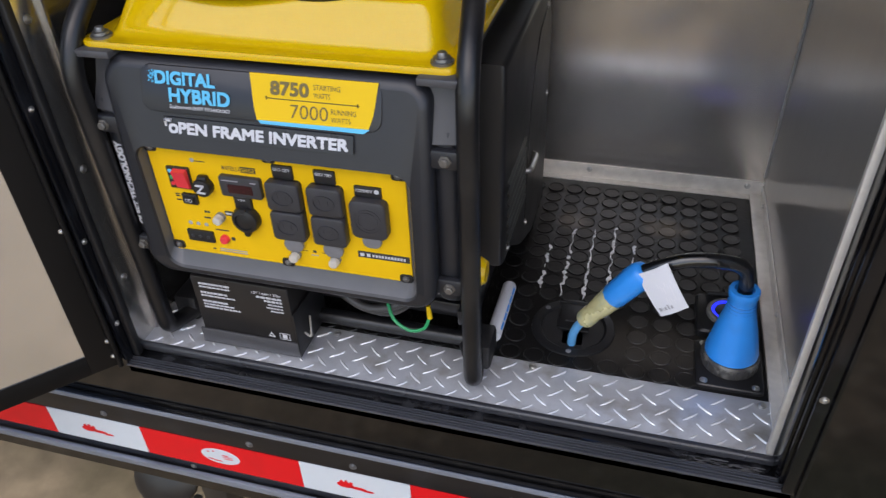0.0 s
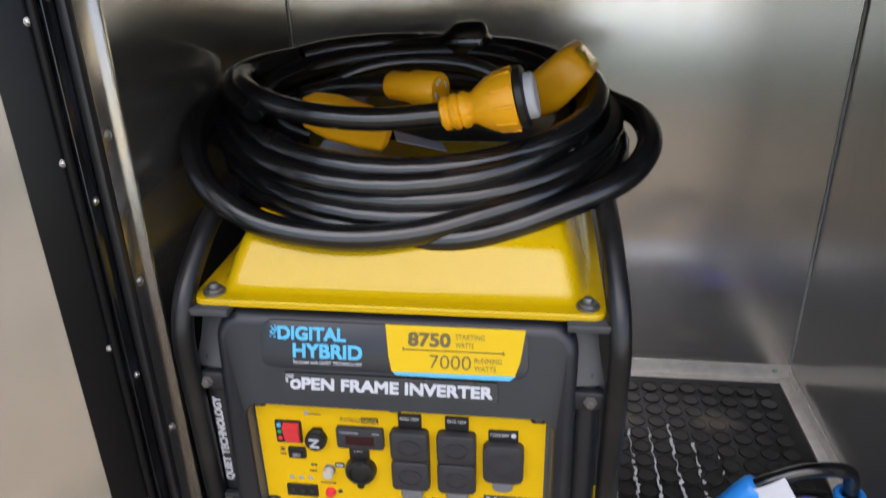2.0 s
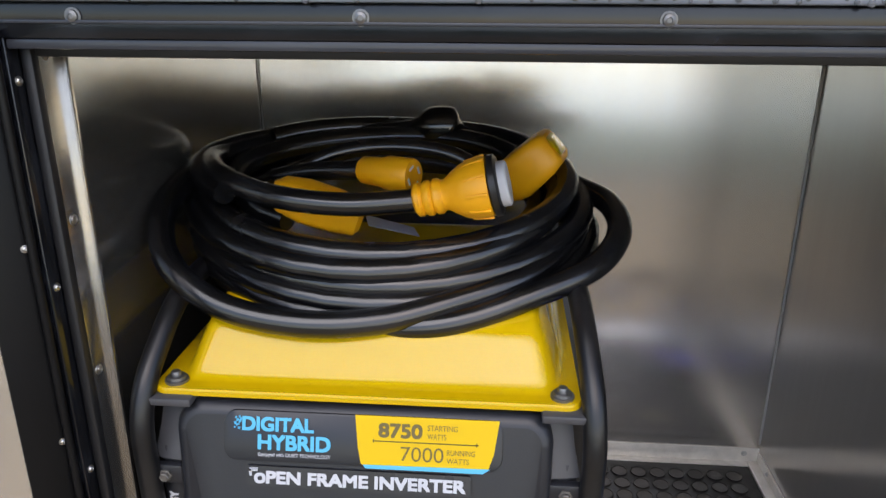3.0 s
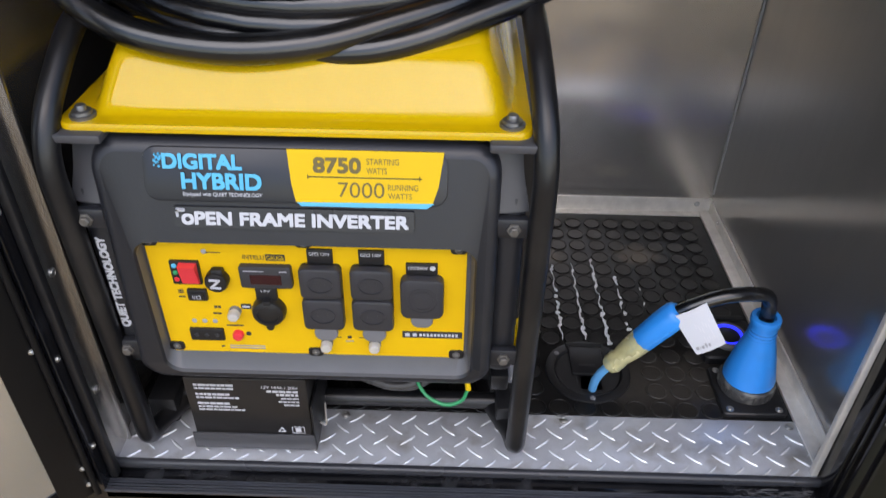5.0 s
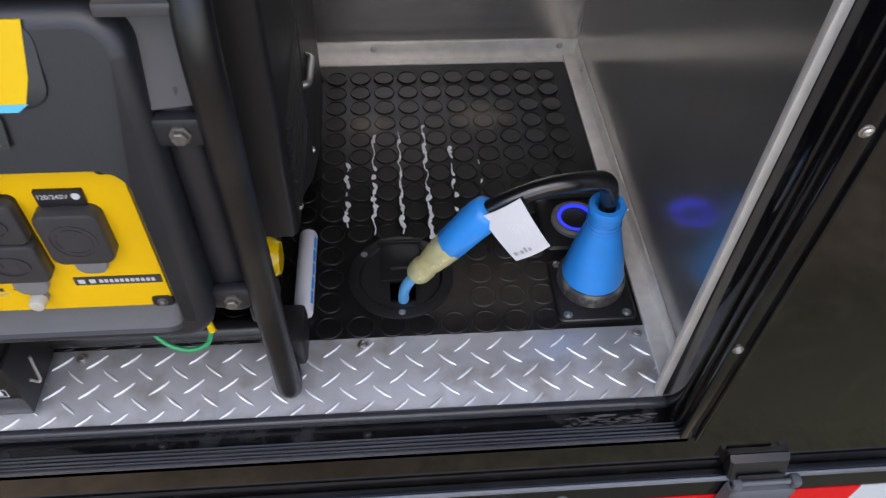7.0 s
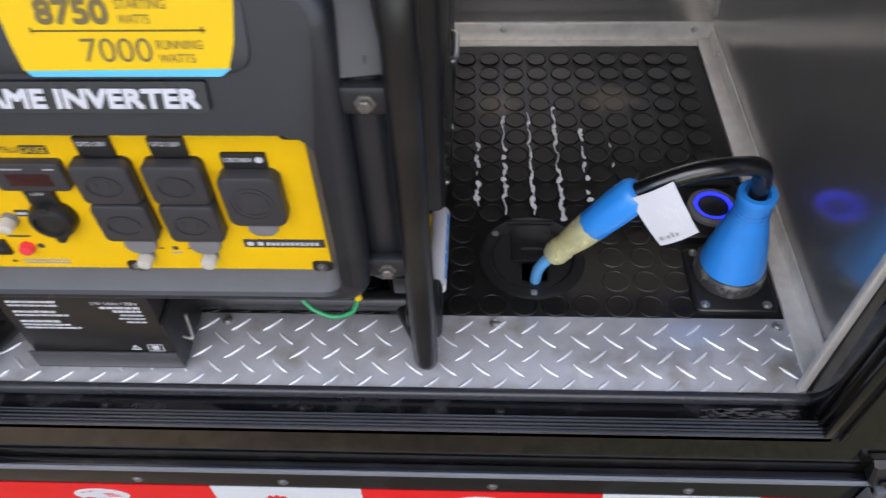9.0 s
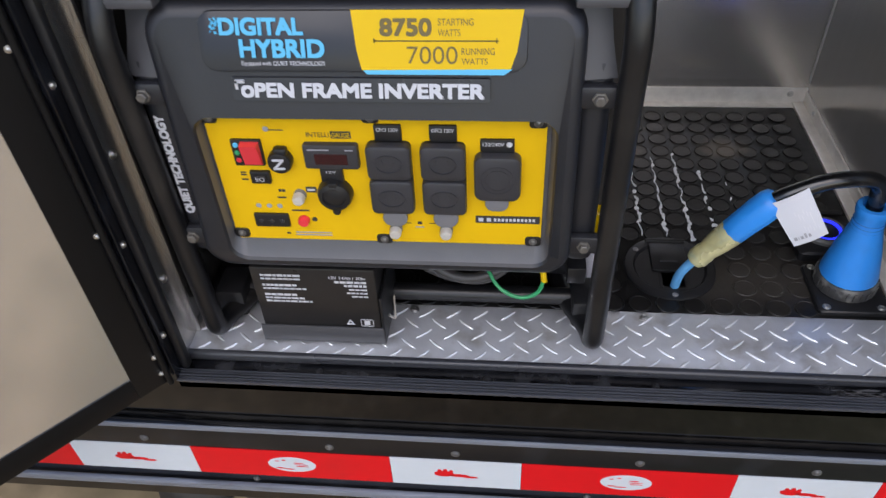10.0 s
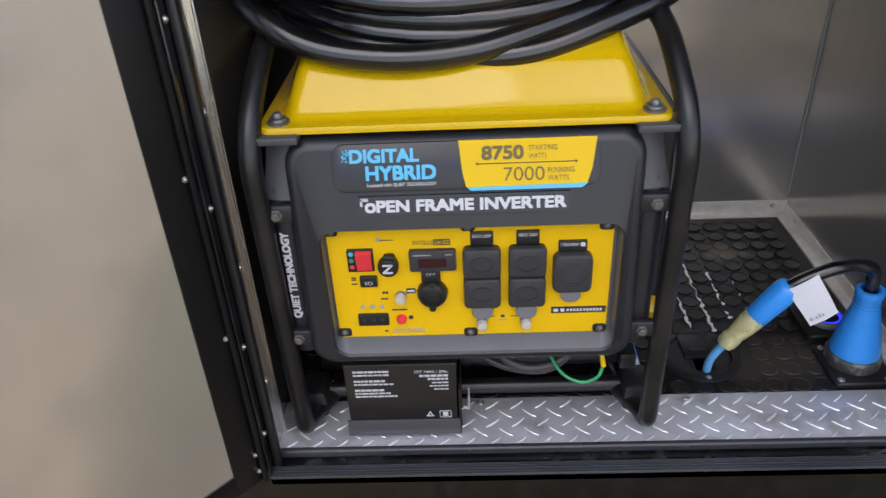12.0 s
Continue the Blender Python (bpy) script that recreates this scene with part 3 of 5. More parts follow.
# hatch door, swung wide open on its hinge
DOOR_TURN = -132.0
door = thing("door_1", "open hatch door with black border and bare aluminium lining", "door", "structure")
door.matrix_world = pose(-0.266, -0.008, 0, 0, 0, DOOR_TURN)
DW, DZ0, DZ1, DB, DR = 0.93, -0.006, 0.838, 0.040, 0.036
part("door_core", box(0.0, DW, -0.030, -0.004, DZ0, DZ1, 0.002), M_SKIN, door)
part("hinge_stile", box(0.0, DB, -0.0035, 0.001, DZ0 + 0.001, DZ1 - 0.001, 0.0008), M_SATIN, door)
part("free_stile", box(DW - DB, DW, -0.0035, 0.001, DZ0 + 0.001, DZ1 - 0.001, 0.0008), M_SATIN, door)
part("bottom_rail", box(DB, DW - DB, -0.0035, 0.001, DZ0 + 0.001, DZ0 + DR, 0.0008), M_SATIN, door)
part("top_rail", box(DB, DW - DB, -0.0035, 0.001, DZ1 - DR, DZ1 - 0.001, 0.0008), M_SATIN, door)
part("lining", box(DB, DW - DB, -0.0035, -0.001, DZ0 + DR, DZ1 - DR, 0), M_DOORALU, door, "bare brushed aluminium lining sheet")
part("hinge", rod((0.0, 0.004, DZ0), (0.0, 0.004, DZ1), 0.004, n=12), M_SATIN, door)
for z in (0.014, 0.044, 0.239, 0.448, 0.650, 0.777, 0.806):
    screw_head("hinge_screw", (0.005, 0.001, z), (0, 1, 0), 0.003, M_STEEL, door)

# ---- floor coverings ----
plate = thing("tread_plate", "scuffed aluminium tread plate with raised bars along the sill", "tread plate", "structure")
part("sheet", box(X0 + 0.001, X1 - 0.003, 0.0393, 0.1315, -0.0035, 0.0, 0.0006), M_PLATE, plate)
for x in (0.03, 0.331, 0.64):
    screw_head("screw", (x, 0.122, 0.0), (0, 0, 1), 0.005, M_STEEL, plate)

mat_thing = thing("coin_mat", "wet black rubber mat with raised coin studs", "floor mat", "structure")
part("sheet", box(X0 + 0.001, X1 - 0.023, 0.132, YB - 0.019, -0.004, 0.0, 0.0004), M_MAT, mat_thing)
CP, CX, CY = 0.0355, 0.2930, 0.1460
STUD = [(0.0156, -0.0005), (0.0154, 0.0013), (0.0147, 0.0020), (0.0138, 0.0019), (0.0130, 0.0012), (0.0060, 0.0011)]
# broken white streaks in the grooves between the studs
streak = bmesh.new()
rng = random.Random(5)
for k, (y0, y1, dens) in enumerate(((0.29, 0.42, 0.75), (0.285, 0.47, 0.95), (0.285, 0.48, 1.0), (0.275, 0.49, 1.0), (0.30, 0.45, 0.6), (0.33, 0.43, 0.2))):
    x = CX + (k + 0.5) * CP
    y = y0
    side = 1
    xo = x
    while y < y1:
        step = rng.uniform(0.006, 0.011)
        w = (rng.uniform(0.0014, 0.0044) if rng.random() < 0.65 else 0.0009) * (1.15 - 1.6 * max(0.0, y - 0.33))
        xn = x + 0.0019 * math.sin(y * 177.0 + k) + rng.uniform(-0.0010, 0.0010)
        if rng.random() < dens:
            path = [(xo - w * 0.5, y - 0.0006), (xo + w * 0.6, y), ((xo + xn) / 2 + w * 1.1, y + step * 0.5), (xn + w * 0.5, y + step), (xn - w * 0.5, y + step + 0.0006), ((xo + xn) / 2 - w * 0.8, y + step * 0.45)]
            rings([[(a, b, 0.0003) for a, b in path], [(a, b, 0.0009) for a, b in path]], bm=streak)
        xo = xn
        y += step
tagged(part("groove_streaks", streak, M_STREAK, mat_thing, "broken white streaks between the studs"), kind="stuff")

# ---- generator ----
gen = thing("generator", "yellow and black open-frame portable generator standing on the compartment floor", "generator")
TR = 0.0125
for name, x, s in (("left_frame_tube", -0.217, -1), ("right_frame_tube", 0.2595, 1)):
    path = corner_path([(x - s * 0.040, 0.54, 0.016), (x - s * 0.038, 0.150, 0.016), (x - s * 0.004, 0.085, 0.016), (x - s * 0.001, 0.056, 0.022), (x, 0.042, 0.462), (x - s * 0.012, 0.140, 0.545), (x - s * 0.020, 0.53, 0.560), (x - s * 0.010, 0.56, 0.10)], 0.050, 8)
    part(name, sweep(path, TR, 16), M_TUBE, gen, "bent black steel tube")
    part("foot", box(x - s * 0.006 - 0.019, x - s * 0.006 + 0.019, 0.098, 0.150, 0.0005, 0.046, 0.006), M_RUBBER, gen, "black rubber foot")
    part("lid_bracket", box(x - s * 0.055, x - s * 0.002, 0.046, 0.082, 0.4555, 0.4645, 0.002) if s > 0 else box(x + 0.002, x + 0.055, 0.046, 0.082, 0.4555, 0.4645, 0.002), M_BRACKET, gen, "grey steel lid bracket")
part("cross_tube", sweep([Vector((-0.20, 0.135, 0.022)), Vector((0.245, 0.135, 0.022))], 0.012, 12), M_TUBE, gen)
part("cross_bar", box(-0.205, 0.245, 0.150, 0.170, 0.046, 0.072, 0.003), M_TUBE, gen)
part("base_tray", box(-0.195, 0.240, 0.155, 0.50, 0.072, 0.086, 0.004), M_BLACK, gen)

# lid: flat flange with a raised, rounded crown
LX0, LX1, LY0, LY1, LZ = -0.207, 0.245, 0.058, 0.535, 0.468


def ease(t):
    t = max(0.0, min(1.0, t))
    return t * t * (3 - 2 * t)


def least(a, b, k):
    t = max(k - abs(a - b), 0.0) / k
    return min(a, b) - t * t * k * 0.25


def crown(x, y):
    """Pressed crown: a sloping front face between two steep sides and a flat top."""
    front = (y - 0.082) * 1.30 if y < 0.112 else 0.0390 + 0.0290 * (1.0 - math.exp((0.112 - y) * 44.8))
    flare = 0.10 * max(0.0, min(0.080, y - 0.090))
    side = min((x - (LX0 + 0.024 - flare)) * 2.8, ((LX1 - 0.022 + flare) - x) * 2.8)
    back = (LY1 - 0.02 - y) * 1.4
    h = least(front, least(side, back, 0.020), 0.046)
    return (h if h > 0.010 else (h + 0.010) ** 2 / 0.040) if h > -0.010 else 0.0


bm = bmesh.new()
NX, NY = 130, 90
grid = []
cr = 0.016
for j in range(NY + 1):
    row = []
    for i in range(NX + 1):
        y = LY0 + (LY1 - LY0) * (j / NY) ** 1.5
        inset = cr - math.sqrt(max(0.0, cr * cr - max(0.0, cr - (y - LY0)) ** 2)) if y - LY0 < cr else 0.0
        x = LX0 + inset + (LX1 - LX0 - 2 * inset) * i / NX
        row.append(bm.verts.new((x, y, LZ + 0.003 + crown(x, y))))
    grid.append(row)
for j in range(NY):
    for i in range(NX):
        bm.faces.new((grid[j][i], grid[j][i + 1], grid[j + 1][i + 1], grid[j + 1][i]))
rim = [grid[0][i] for i in range(NX + 1)] + [grid[j][NX] for j in range(1, NY + 1)] + [grid[NY][i] for i in range(NX - 1, -1, -1)] + [grid[j][0] for j in range(NY - 1, 0, -1)]
cx, cy = (LX0 + LX1) / 2, (LY0 + LY1) / 2
soft = [bm.verts.new((v.co.x + (0.001 if v.co.x > cx else -0.001) * (abs(v.co.x - cx) / 0.226), v.co.y - 0.001 * (1 if v.co.y < cy else -1) * (abs(v.co.y - cy) / 0.24), LZ + 0.001)) for v in rim]
low = [bm.verts.new((v.co.x, v.co.y, LZ - 0.0045)) for v in soft]
for a, b in ((rim, soft), (soft, low)):
    for i in range(len(a)):
        bm.faces.new((a[i], a[(i + 1) % len(a)], b[(i + 1) % len(a)], b[i]))
part("lid", bm, M_YELLOW, gen, "glossy yellow steel lid with a raised crown")
for x in (-0.186, 0.226):
    bm = lathe([(0.0125, 0), (0.0125, 0.003), (0.0115, 0.0035), (0.010, 0.0035), (0.0095, 0.0065), (0.0055, 0.007), (0.0055, 0.0105), (0.0045, 0.012)], 18, Matrix.Translation((x, 0.074, LZ + 0.003)))
    part("lid_bolt", bm, M_DARKSTEEL, gen, "dark steel bolt with washer")

# engine body behind the panel, with ribbed side cover
part("engine_body", box(-0.200, 0.236, 0.135, 0.520, 0.088, 0.455, 0.012, 3), M_BLACK, gen, "black engine housing")
# flat side cover, cut away at the lower front
COVER = [(0.150, 0.152), (0.205, 0.146), (0.300, 0.080), (0.400, 0.036), (0.518, 0.036), (0.518, 0.370), (0.470, 0.440), (0.150, 0.440)]
mid_y, mid_z = 0.36, 0.25
cov = rings([[(xx, mid_y + (y - mid_y) * k, mid_z + (z - mid_z) * k) for y, z in COVER] for xx, k in ((0.236, 1.0), (0.272, 1.0), (0.277, 0.985), (0.279, 0.960))])
side_cover = part("side_cover", cov, M_BLACK, gen, "flat black moulded side cover")
for k in range(7):
    z = 0.170 + k * 0.016
    part("louvre", rings([[(x, y0, z + dz) for x, dz in ((0.2785, 0.0), (0.2822, 0.0012), (0.2822, 0.0036), (0.2785, 0.0075))] for y0 in (0.172, 0.300)]), M_BLACK, side_cover)
part("cover_seam", sweep([Vector((0.2792, y, z)) for y, z in ((0.315, 0.110), (0.322, 0.200), (0.335, 0.290), (0.360, 0.350), (0.400, 0.390), (0.460, 0.405))], 0.0012, 6), M_RUBBER, side_cover)
latch_path = corner_path([(0.2775, 0.318, 0.205), (0.2850, 0.322, 0.205), (0.2850, 0.374, 0.201), (0.2775, 0.378, 0.201)], 0.005, 5)
part("cover_latch", sweep(latch_path, 0.0045, 10), M_STEEL, side_cover, "bent steel latch handle")
for y, z in ((0.178, 0.166), (0.325, 0.108), (0.494, 0.250), (0.462, 0.405)):
    screw_head("cover_screw", (0.2790, y, z), (1, 0, 0), 0.004, M_STEEL, side_cover)
part("fuel_tab", lathe([(0.014, 0), (0.020, 0.004), (0.020, 0.016), (0.015, 0.024)], 9, Matrix.Translation((0.244, 0.100, 0.180)) @ pose(0, 0, 0, 0, 90)), M_YELLOW, gen, "yellow plastic cap")


# front housing: a rounded surround that leans back at the top, with the panel sunk in it
def face_y(z):
    return 0.026 + 0.33 * max(0.0, z - 0.370) + 0.004 * ease((0.2 - z) / 0.04)


BX0, BX1, BZ0, BZ1 = -0.182, 0.218, 0.158, 0.458
N = 12


def bezel_loop(inset, dy, r, x0=BX0, x1=BX1, z0=BZ0, z1=BZ1, lean=True, y=None):
    return [(px, (face_y(pz) + dy) if y is None else y, pz) for px, pz in rrect(x0 + inset, x1 - inset, z0 + inset, z1 - inset, max(0.002, r - inset), N)]


RX0, RX1, RZ0, RZ1 = -0.151, 0.197, 0.172, 0.358
bm = rings([bezel_loop(0.004, 0, 0.030, y=0.135), bezel_loop(0.0, 0.022, 0.030), bezel_loop(0.0, 0.010, 0.030), bezel_loop(0.003, 0.0035, 0.030), bezel_loop(0.008, 0.0005, 0.030), bezel_loop(0.012, 0.0, 0.030)], cap0=True, cap1=False)
outer = bezel_loop(0.012, 0.0, 0.030)
recess = [(px, face_y(pz), pz) for px, pz in rrect(RX0, RX1, RZ0, RZ1, 0.020, N)]
recess2 = [(px, face_y(pz) + 0.003, pz) for px, pz in rrect(RX0 + 0.002, RX1 - 0.002, RZ0 + 0.003, RZ1 - 0.002, 0.018, N)]
deep = [(px, 0.0445, pz) for px, pz in rrect(RX0 + 0.004, RX1 - 0.006, RZ0 + 0.020, RZ1 - 0.004, 0.012, N)]
rings([outer, recess, recess2], cap0=False, cap1=False, bm=bm)
part("front_housing", bm, M_BEZEL, gen, "charcoal moulded plastic front surround")
part("recess_lining", rings([recess2, deep], cap0=False, cap1=True), M_SHELF, gen, "grey sloped inner edge")

# shallow raised plaque behind the upper print
plaque = [[(px, face_y(pz) - d, pz) for px, pz in rrect(-0.128 + ins, 0.166 - ins, 0.401 + ins, 0.452 - ins * 0.3, 0.014, 6)] for d, ins in ((-0.001, 0.0), (0.0006, 0.0005), (0.0010, 0.0018))]
part("plaque", rings(plaque), M_PLAQUE, gen)
edge_lab = [(0.012, 0.4525), (0.0155, 0.420), (0.019, 0.4045), (0.024, 0.4010), (0.146, 0.4010), (0.1515, 0.4045), (0.157, 0.420), (0.162, 0.4525)]
part("rating_label", rings([[(px, face_y(pz) - 0.0008, pz) for px, pz in edge_lab], [(px, face_y(pz) - 0.0017, pz) for px, pz in edge_lab]]), M_LABEL, gen, "yellow rating label")
strip = [(0.0205, 0.4038), (0.024, 0.4003), (0.146, 0.4003), (0.1530, 0.4050)]
part("label_edge", rings([[(px, face_y(pz) - 0.0015, pz) for px, pz in strip], [(px, face_y(pz) - 0.0021, pz) for px, pz in strip]]), M_CYAN, gen, "cyan stripe")


def lean(z):
    return 90 - math.degrees(math.atan2(face_y(z + 0.008) - face_y(z), 0.008))


def face_text(name, body, x, z, h, mat, w, bold=0.006, lift=0.0024, heavy=0.0):
    return writing(name, body, x, face_y(z) - lift, z, h, mat, gen, w, bold, tilt=lean(z), heavy=heavy)


face_text("lettering", "DIGITAL", -0.107, 0.4332, 0.0138, M_CYAN, 0.075, 0.0, heavy=0.0008)
face_text("lettering", "HYBRID", -0.090, 0.4148, 0.0146, M_CYAN, 0.076, 0.0, heavy=0.0008)
face_text("lettering", "Equipped with QUIET TECHNOLOGY", -0.090, 0.4065, 0.0050, M_PRINT, 0.077, 0.012)
pix = bmesh.new()
rng = random.Random(3)
for k in range(16):
    px, pz = -0.109 - rng.random() * 0.008, 0.434 + rng.random() * 0.012
    sz = rng.uniform(0.0006, 0.0012)
    box(px - sz, px + sz, face_y(pz) - 0.0022, face_y(pz) - 0.0008, pz - sz, pz + sz, bm=pix)
part("lettering", pix, M_CYAN, gen)
face_text("lettering", "8750", 0.0375, 0.4325, 0.0140, M_INKSOFT, 0.0445, 0.0, heavy=0.0007)
face_text("lettering", "STARTING", 0.088, 0.4405, 0.0058, M_INKSOFT, 0.031, 0.0)
face_text("lettering", "WATTS", 0.088, 0.4320, 0.0058, M_INKSOFT, 0.0195, 0.0)
face_text("lettering", "7000", 0.0605, 0.4095, 0.0150, M_INKSOFT, 0.0445, -0.005)
face_text("lettering", "RUNNING", 0.1085, 0.4170, 0.0058, M_INKSOFT, 0.029, 0.0)
face_text("lettering", "WATTS", 0.1085, 0.4090, 0.0055, M_INKSOFT, 0.023, 0.0)
arrow = box(0.031, 0.141, face_y(0.428) - 0.0024, face_y(0.428) - 0.0012, 0.4275, 0.4284)
box(0.1385, 0.1395, face_y(0.428) - 0.0024, face_y(0.428) - 0.0012, 0.4257, 0.4302, bm=arrow)
box(0.0312, 0.0322, face_y(0.428) - 0.0024, face_y(0.428) - 0.0012, 0.4260, 0.4300, bm=arrow)
part("label_rule", arrow, M_INKSOFT, gen)
part("name_plate", rings([[(px, face_y(pz) - d, pz) for px, pz in rrect(-0.102, 0.134, 0.3765, 0.3965, 0.002, 3)] for d in (-0.001, 0.0010)]), M_PLAQUE, gen)
face_text("lettering", "O", -0.0930, 0.3805, 0.0096, M_PRINT, 0.0105, 0.0, 0.0020, 0.0009)
face_text("lettering", "PEN FRAME INVERTER", -0.0803, 0.3805, 0.0122, M_PRINT, 0.2085, 0.0, 0.0020, 0.0008)
corner = box(-0.0990, -0.0965, face_y(0.388) - 0.0020, face_y(0.388) + 0.002, 0.3865, 0.3950)
box(-0.0990, -0.0900, face_y(0.388) - 0.0020, face_y(0.388) + 0.002, 0.3928, 0.3950, bm=corner)
part("lettering", corner, M_PRINT, gen)

# control panel
PY = 0.0425
panel_pts = []
for px, pz in rrect(-0.145, 0.187, 0.1935, 0.353, 0.004, 4):
    panel_pts.append((px, pz))
panel = part("control_panel", rings([[(px, PY + 0.002, pz) for px, pz in panel_pts], [(px, PY, pz) for px, pz in panel_pts]]), M_PANEL, gen, "yellow printed control panel")
for x, z in ((-0.1395, 0.3485), (0.0195, 0.3505), (0.1785, 0.347), (-0.1385, 0.2015), (0.0195, 0.1975), (0.1790, 0.1990)):
    part("corner_clip", slab(x - 0.0085, x + 0.0085, z - 0.0062, z + 0.0062, 0.004, PY - 0.0016, PY + 0.001, 0.0008), M_BLACK, panel, "black screw boss")
    screw_head("panel_screw", (x, PY - 0.0016, z), (0, -1, 0), 0.0036, M_DARKSTEEL, panel)


def plate_text(body, x, z, h, w, mat=M_INK, y=PY - 0.0006, bold=0.0):
    return writing("lettering", body, x, y, z, h, mat, panel, w, bold)


def bars_text(x0, x1, zs, h, mat, y=PY - 0.0006, parent=None, name="small_print"):
    b = bmesh.new()
    for z in zs:
        box(x0, x1, y, y + 0.0005, z, z + h, bm=b)
    return part(name, b, mat, parent or panel)


rocker = part("power_switch", slab(-0.1235, -0.0925, 0.2935, 0.3245, 0.0015, PY - 0.003, PY, 0.0006), M_BLACK, panel, "black switch housing")
bm = rings([[(x, y, z) for x, y, z in ((-0.1130, PY - 0.003, 0.2955), (-0.0945, PY - 0.003, 0.2955), (-0.0945, PY - 0.003, 0.3225), (-0.1130, PY - 0.003, 0.3225))],
            [(-0.1125, PY - 0.0055, 0.2965), (-0.0950, PY - 0.0055, 0.2965), (-0.0950, PY - 0.011, 0.3215), (-0.1125, PY - 0.011, 0.3215)]])
part("rocker", bm, M_RED, rocker, "red rocker")
for z, mt in ((0.3185, M_CYAN), (0.3095, M_GREEN), (0.3005, M_RED)):
    part("status_dot", lathe([(0.0028, 0), (0.0026, 0.0012), (0.0012, 0.0018)], 12, Matrix.Translation((-0.1185, PY - 0.003, z)) @ pose(0, 0, 0, 90)), mt, rocker)
knob = part("fuel_knob", lathe([(0.0125, 0), (0.0125, 0.008), (0.0115, 0.0105), (0.010, 0.011)], 22, Matrix.Translation((-0.0755, PY, 0.3015)) @ pose(0, 0, 0, 90)), M_BLACK, panel, "black rotary knob")
part("knob_grip", box(-0.0805, -0.0665, PY - 0.009, PY, 0.309, 0.318, 0.003), M_BLACK, knob)
bm = box(-0.0815, -0.0700, PY - 0.0122, PY - 0.0109, 0.3055, 0.3077)
box(-0.0815, -0.0700, PY - 0.0122, PY - 0.0109, 0.2955, 0.2977, bm=bm)
bm2 = bmesh.new()
bmesh.ops.create_cube(bm2, size=1.0, matrix=pose(-0.07575, PY - 0.01155, 0.3016, 0, 45, 0) @ Matrix.Diagonal((0.0023, 0.0013, 0.0135, 1)))
part("knob_mark", merged(bm, bm2), M_PRINT, knob, "white Z-shaped mark")
eco = part("economy_switch", slab(-0.1115, -0.0905, 0.2715, 0.2865, 0.0015, PY - 0.004, PY, 0.0008), M_BLACK, panel, "black rocker switch")
part("rocker", box(-0.1080, -0.0940, PY - 0.0065, PY - 0.0035, 0.2745, 0.2835, 0.0012), M_BLACK, eco)
writing("lettering", "I/O", -0.1050, PY - 0.0069, 0.2765, 0.005, M_PRINT, eco, 0.009)
bars_text(-0.1225, -0.1155, (0.2735,), 0.0018, M_INK)
bars_text(-0.1220, -0.1160, (0.2795, 0.2825), 0.0016, M_INK)
bars_text(-0.0835, -0.0680, (0.3345,), 0.0010, M_INK)
ringbm = lathe([(0.0030, 0), (0.0030, 0.0004)], 12, Matrix.Translation((-0.0850, PY - 0.0002, 0.3360)) @ pose(0, 0, 0, 90))
part("symbol", ringbm, M_GREYPRINT, panel)
plate_text("INTELLI", -0.0455, 0.3275, 0.0055, 0.0225, bold=0.005)
part("gauge_tag", box(-0.0215, -0.0015, PY - 0.0006, PY, 0.3262, 0.3342), M_INK, panel)
plate_text("GAUGE", -0.0205, 0.3275, 0.0055, 0.0180, M_LABEL, PY - 0.0010, 0.005)
gauge = part("gauge", slab(-0.0505, 0.0045, 0.2935, 0.3220, 0.003, PY - 0.007, PY, 0.0015), M_COVER, panel, "grey digital gauge")
part("screen", slab(-0.0395, -0.0065, 0.2995, 0.3120, 0.0008, PY - 0.0074, PY - 0.006, 0.0003), M_SCREEN, gauge, "dark red display")
bars_text(-0.0455, -0.0240, (0.3160,), 0.0014, M_GREYPRINT, PY - 0.0074, gauge)
bars_text(-0.0080, 0.0000, (0.3160,), 0.0014, M_GREYPRINT, PY - 0.0074, gauge)
dc = part("dc_outlet", lathe([(0.0185, 0), (0.0185, 0.006), (0.0165, 0.011), (0.012, 0.0125), (0.0115, 0.0105), (0.004, 0.0125)], 28, Matrix.Translation((-0.0255, PY, 0.2605)) @ pose(0, 0, 0, 90)), M_BLACK, panel, "black capped round outlet")
part("hinge_plate", slab(-0.0375, -0.0145, 0.2735, 0.2925, 0.0012, PY - 0.004, PY, 0.0008), M_BLACK, dc)
writing("lettering", "12V", -0.0310, PY - 0.0046, 0.2868, 0.003, M_PRINT, dc, 0.010)
part("pull_tab", slab(-0.0300, -0.0215, 0.2365, 0.2480, 0.0038, PY - 0.010, PY - 0.004, 0.001), M_BLACK, dc)
part("cap_strap", box(-0.0300, -0.0205, PY - 0.012, PY - 0.002, 0.2700, 0.2790, 0.0015), M_BLACK, dc)


def breaker(x, z, lab=""):
    b = part("breaker_button", lathe([(0.0068, 0), (0.0068, 0.004), (0.0060, 0.005)], 16, Matrix.Translation((x, PY, z)) @ pose(0, 0, 0, 90)), M_TAB, panel, "grey collar")
    part("cap", lathe([(0.0064, 0.0), (0.0064, 0.0055), (0.0055, 0.0080), (0.003, 0.0088)], 16, Matrix.Translation((x, PY - 0.005, z)) @ pose(0, 0, 0, 90)), M_CLEAR, b, "frosted clear rubber cap")


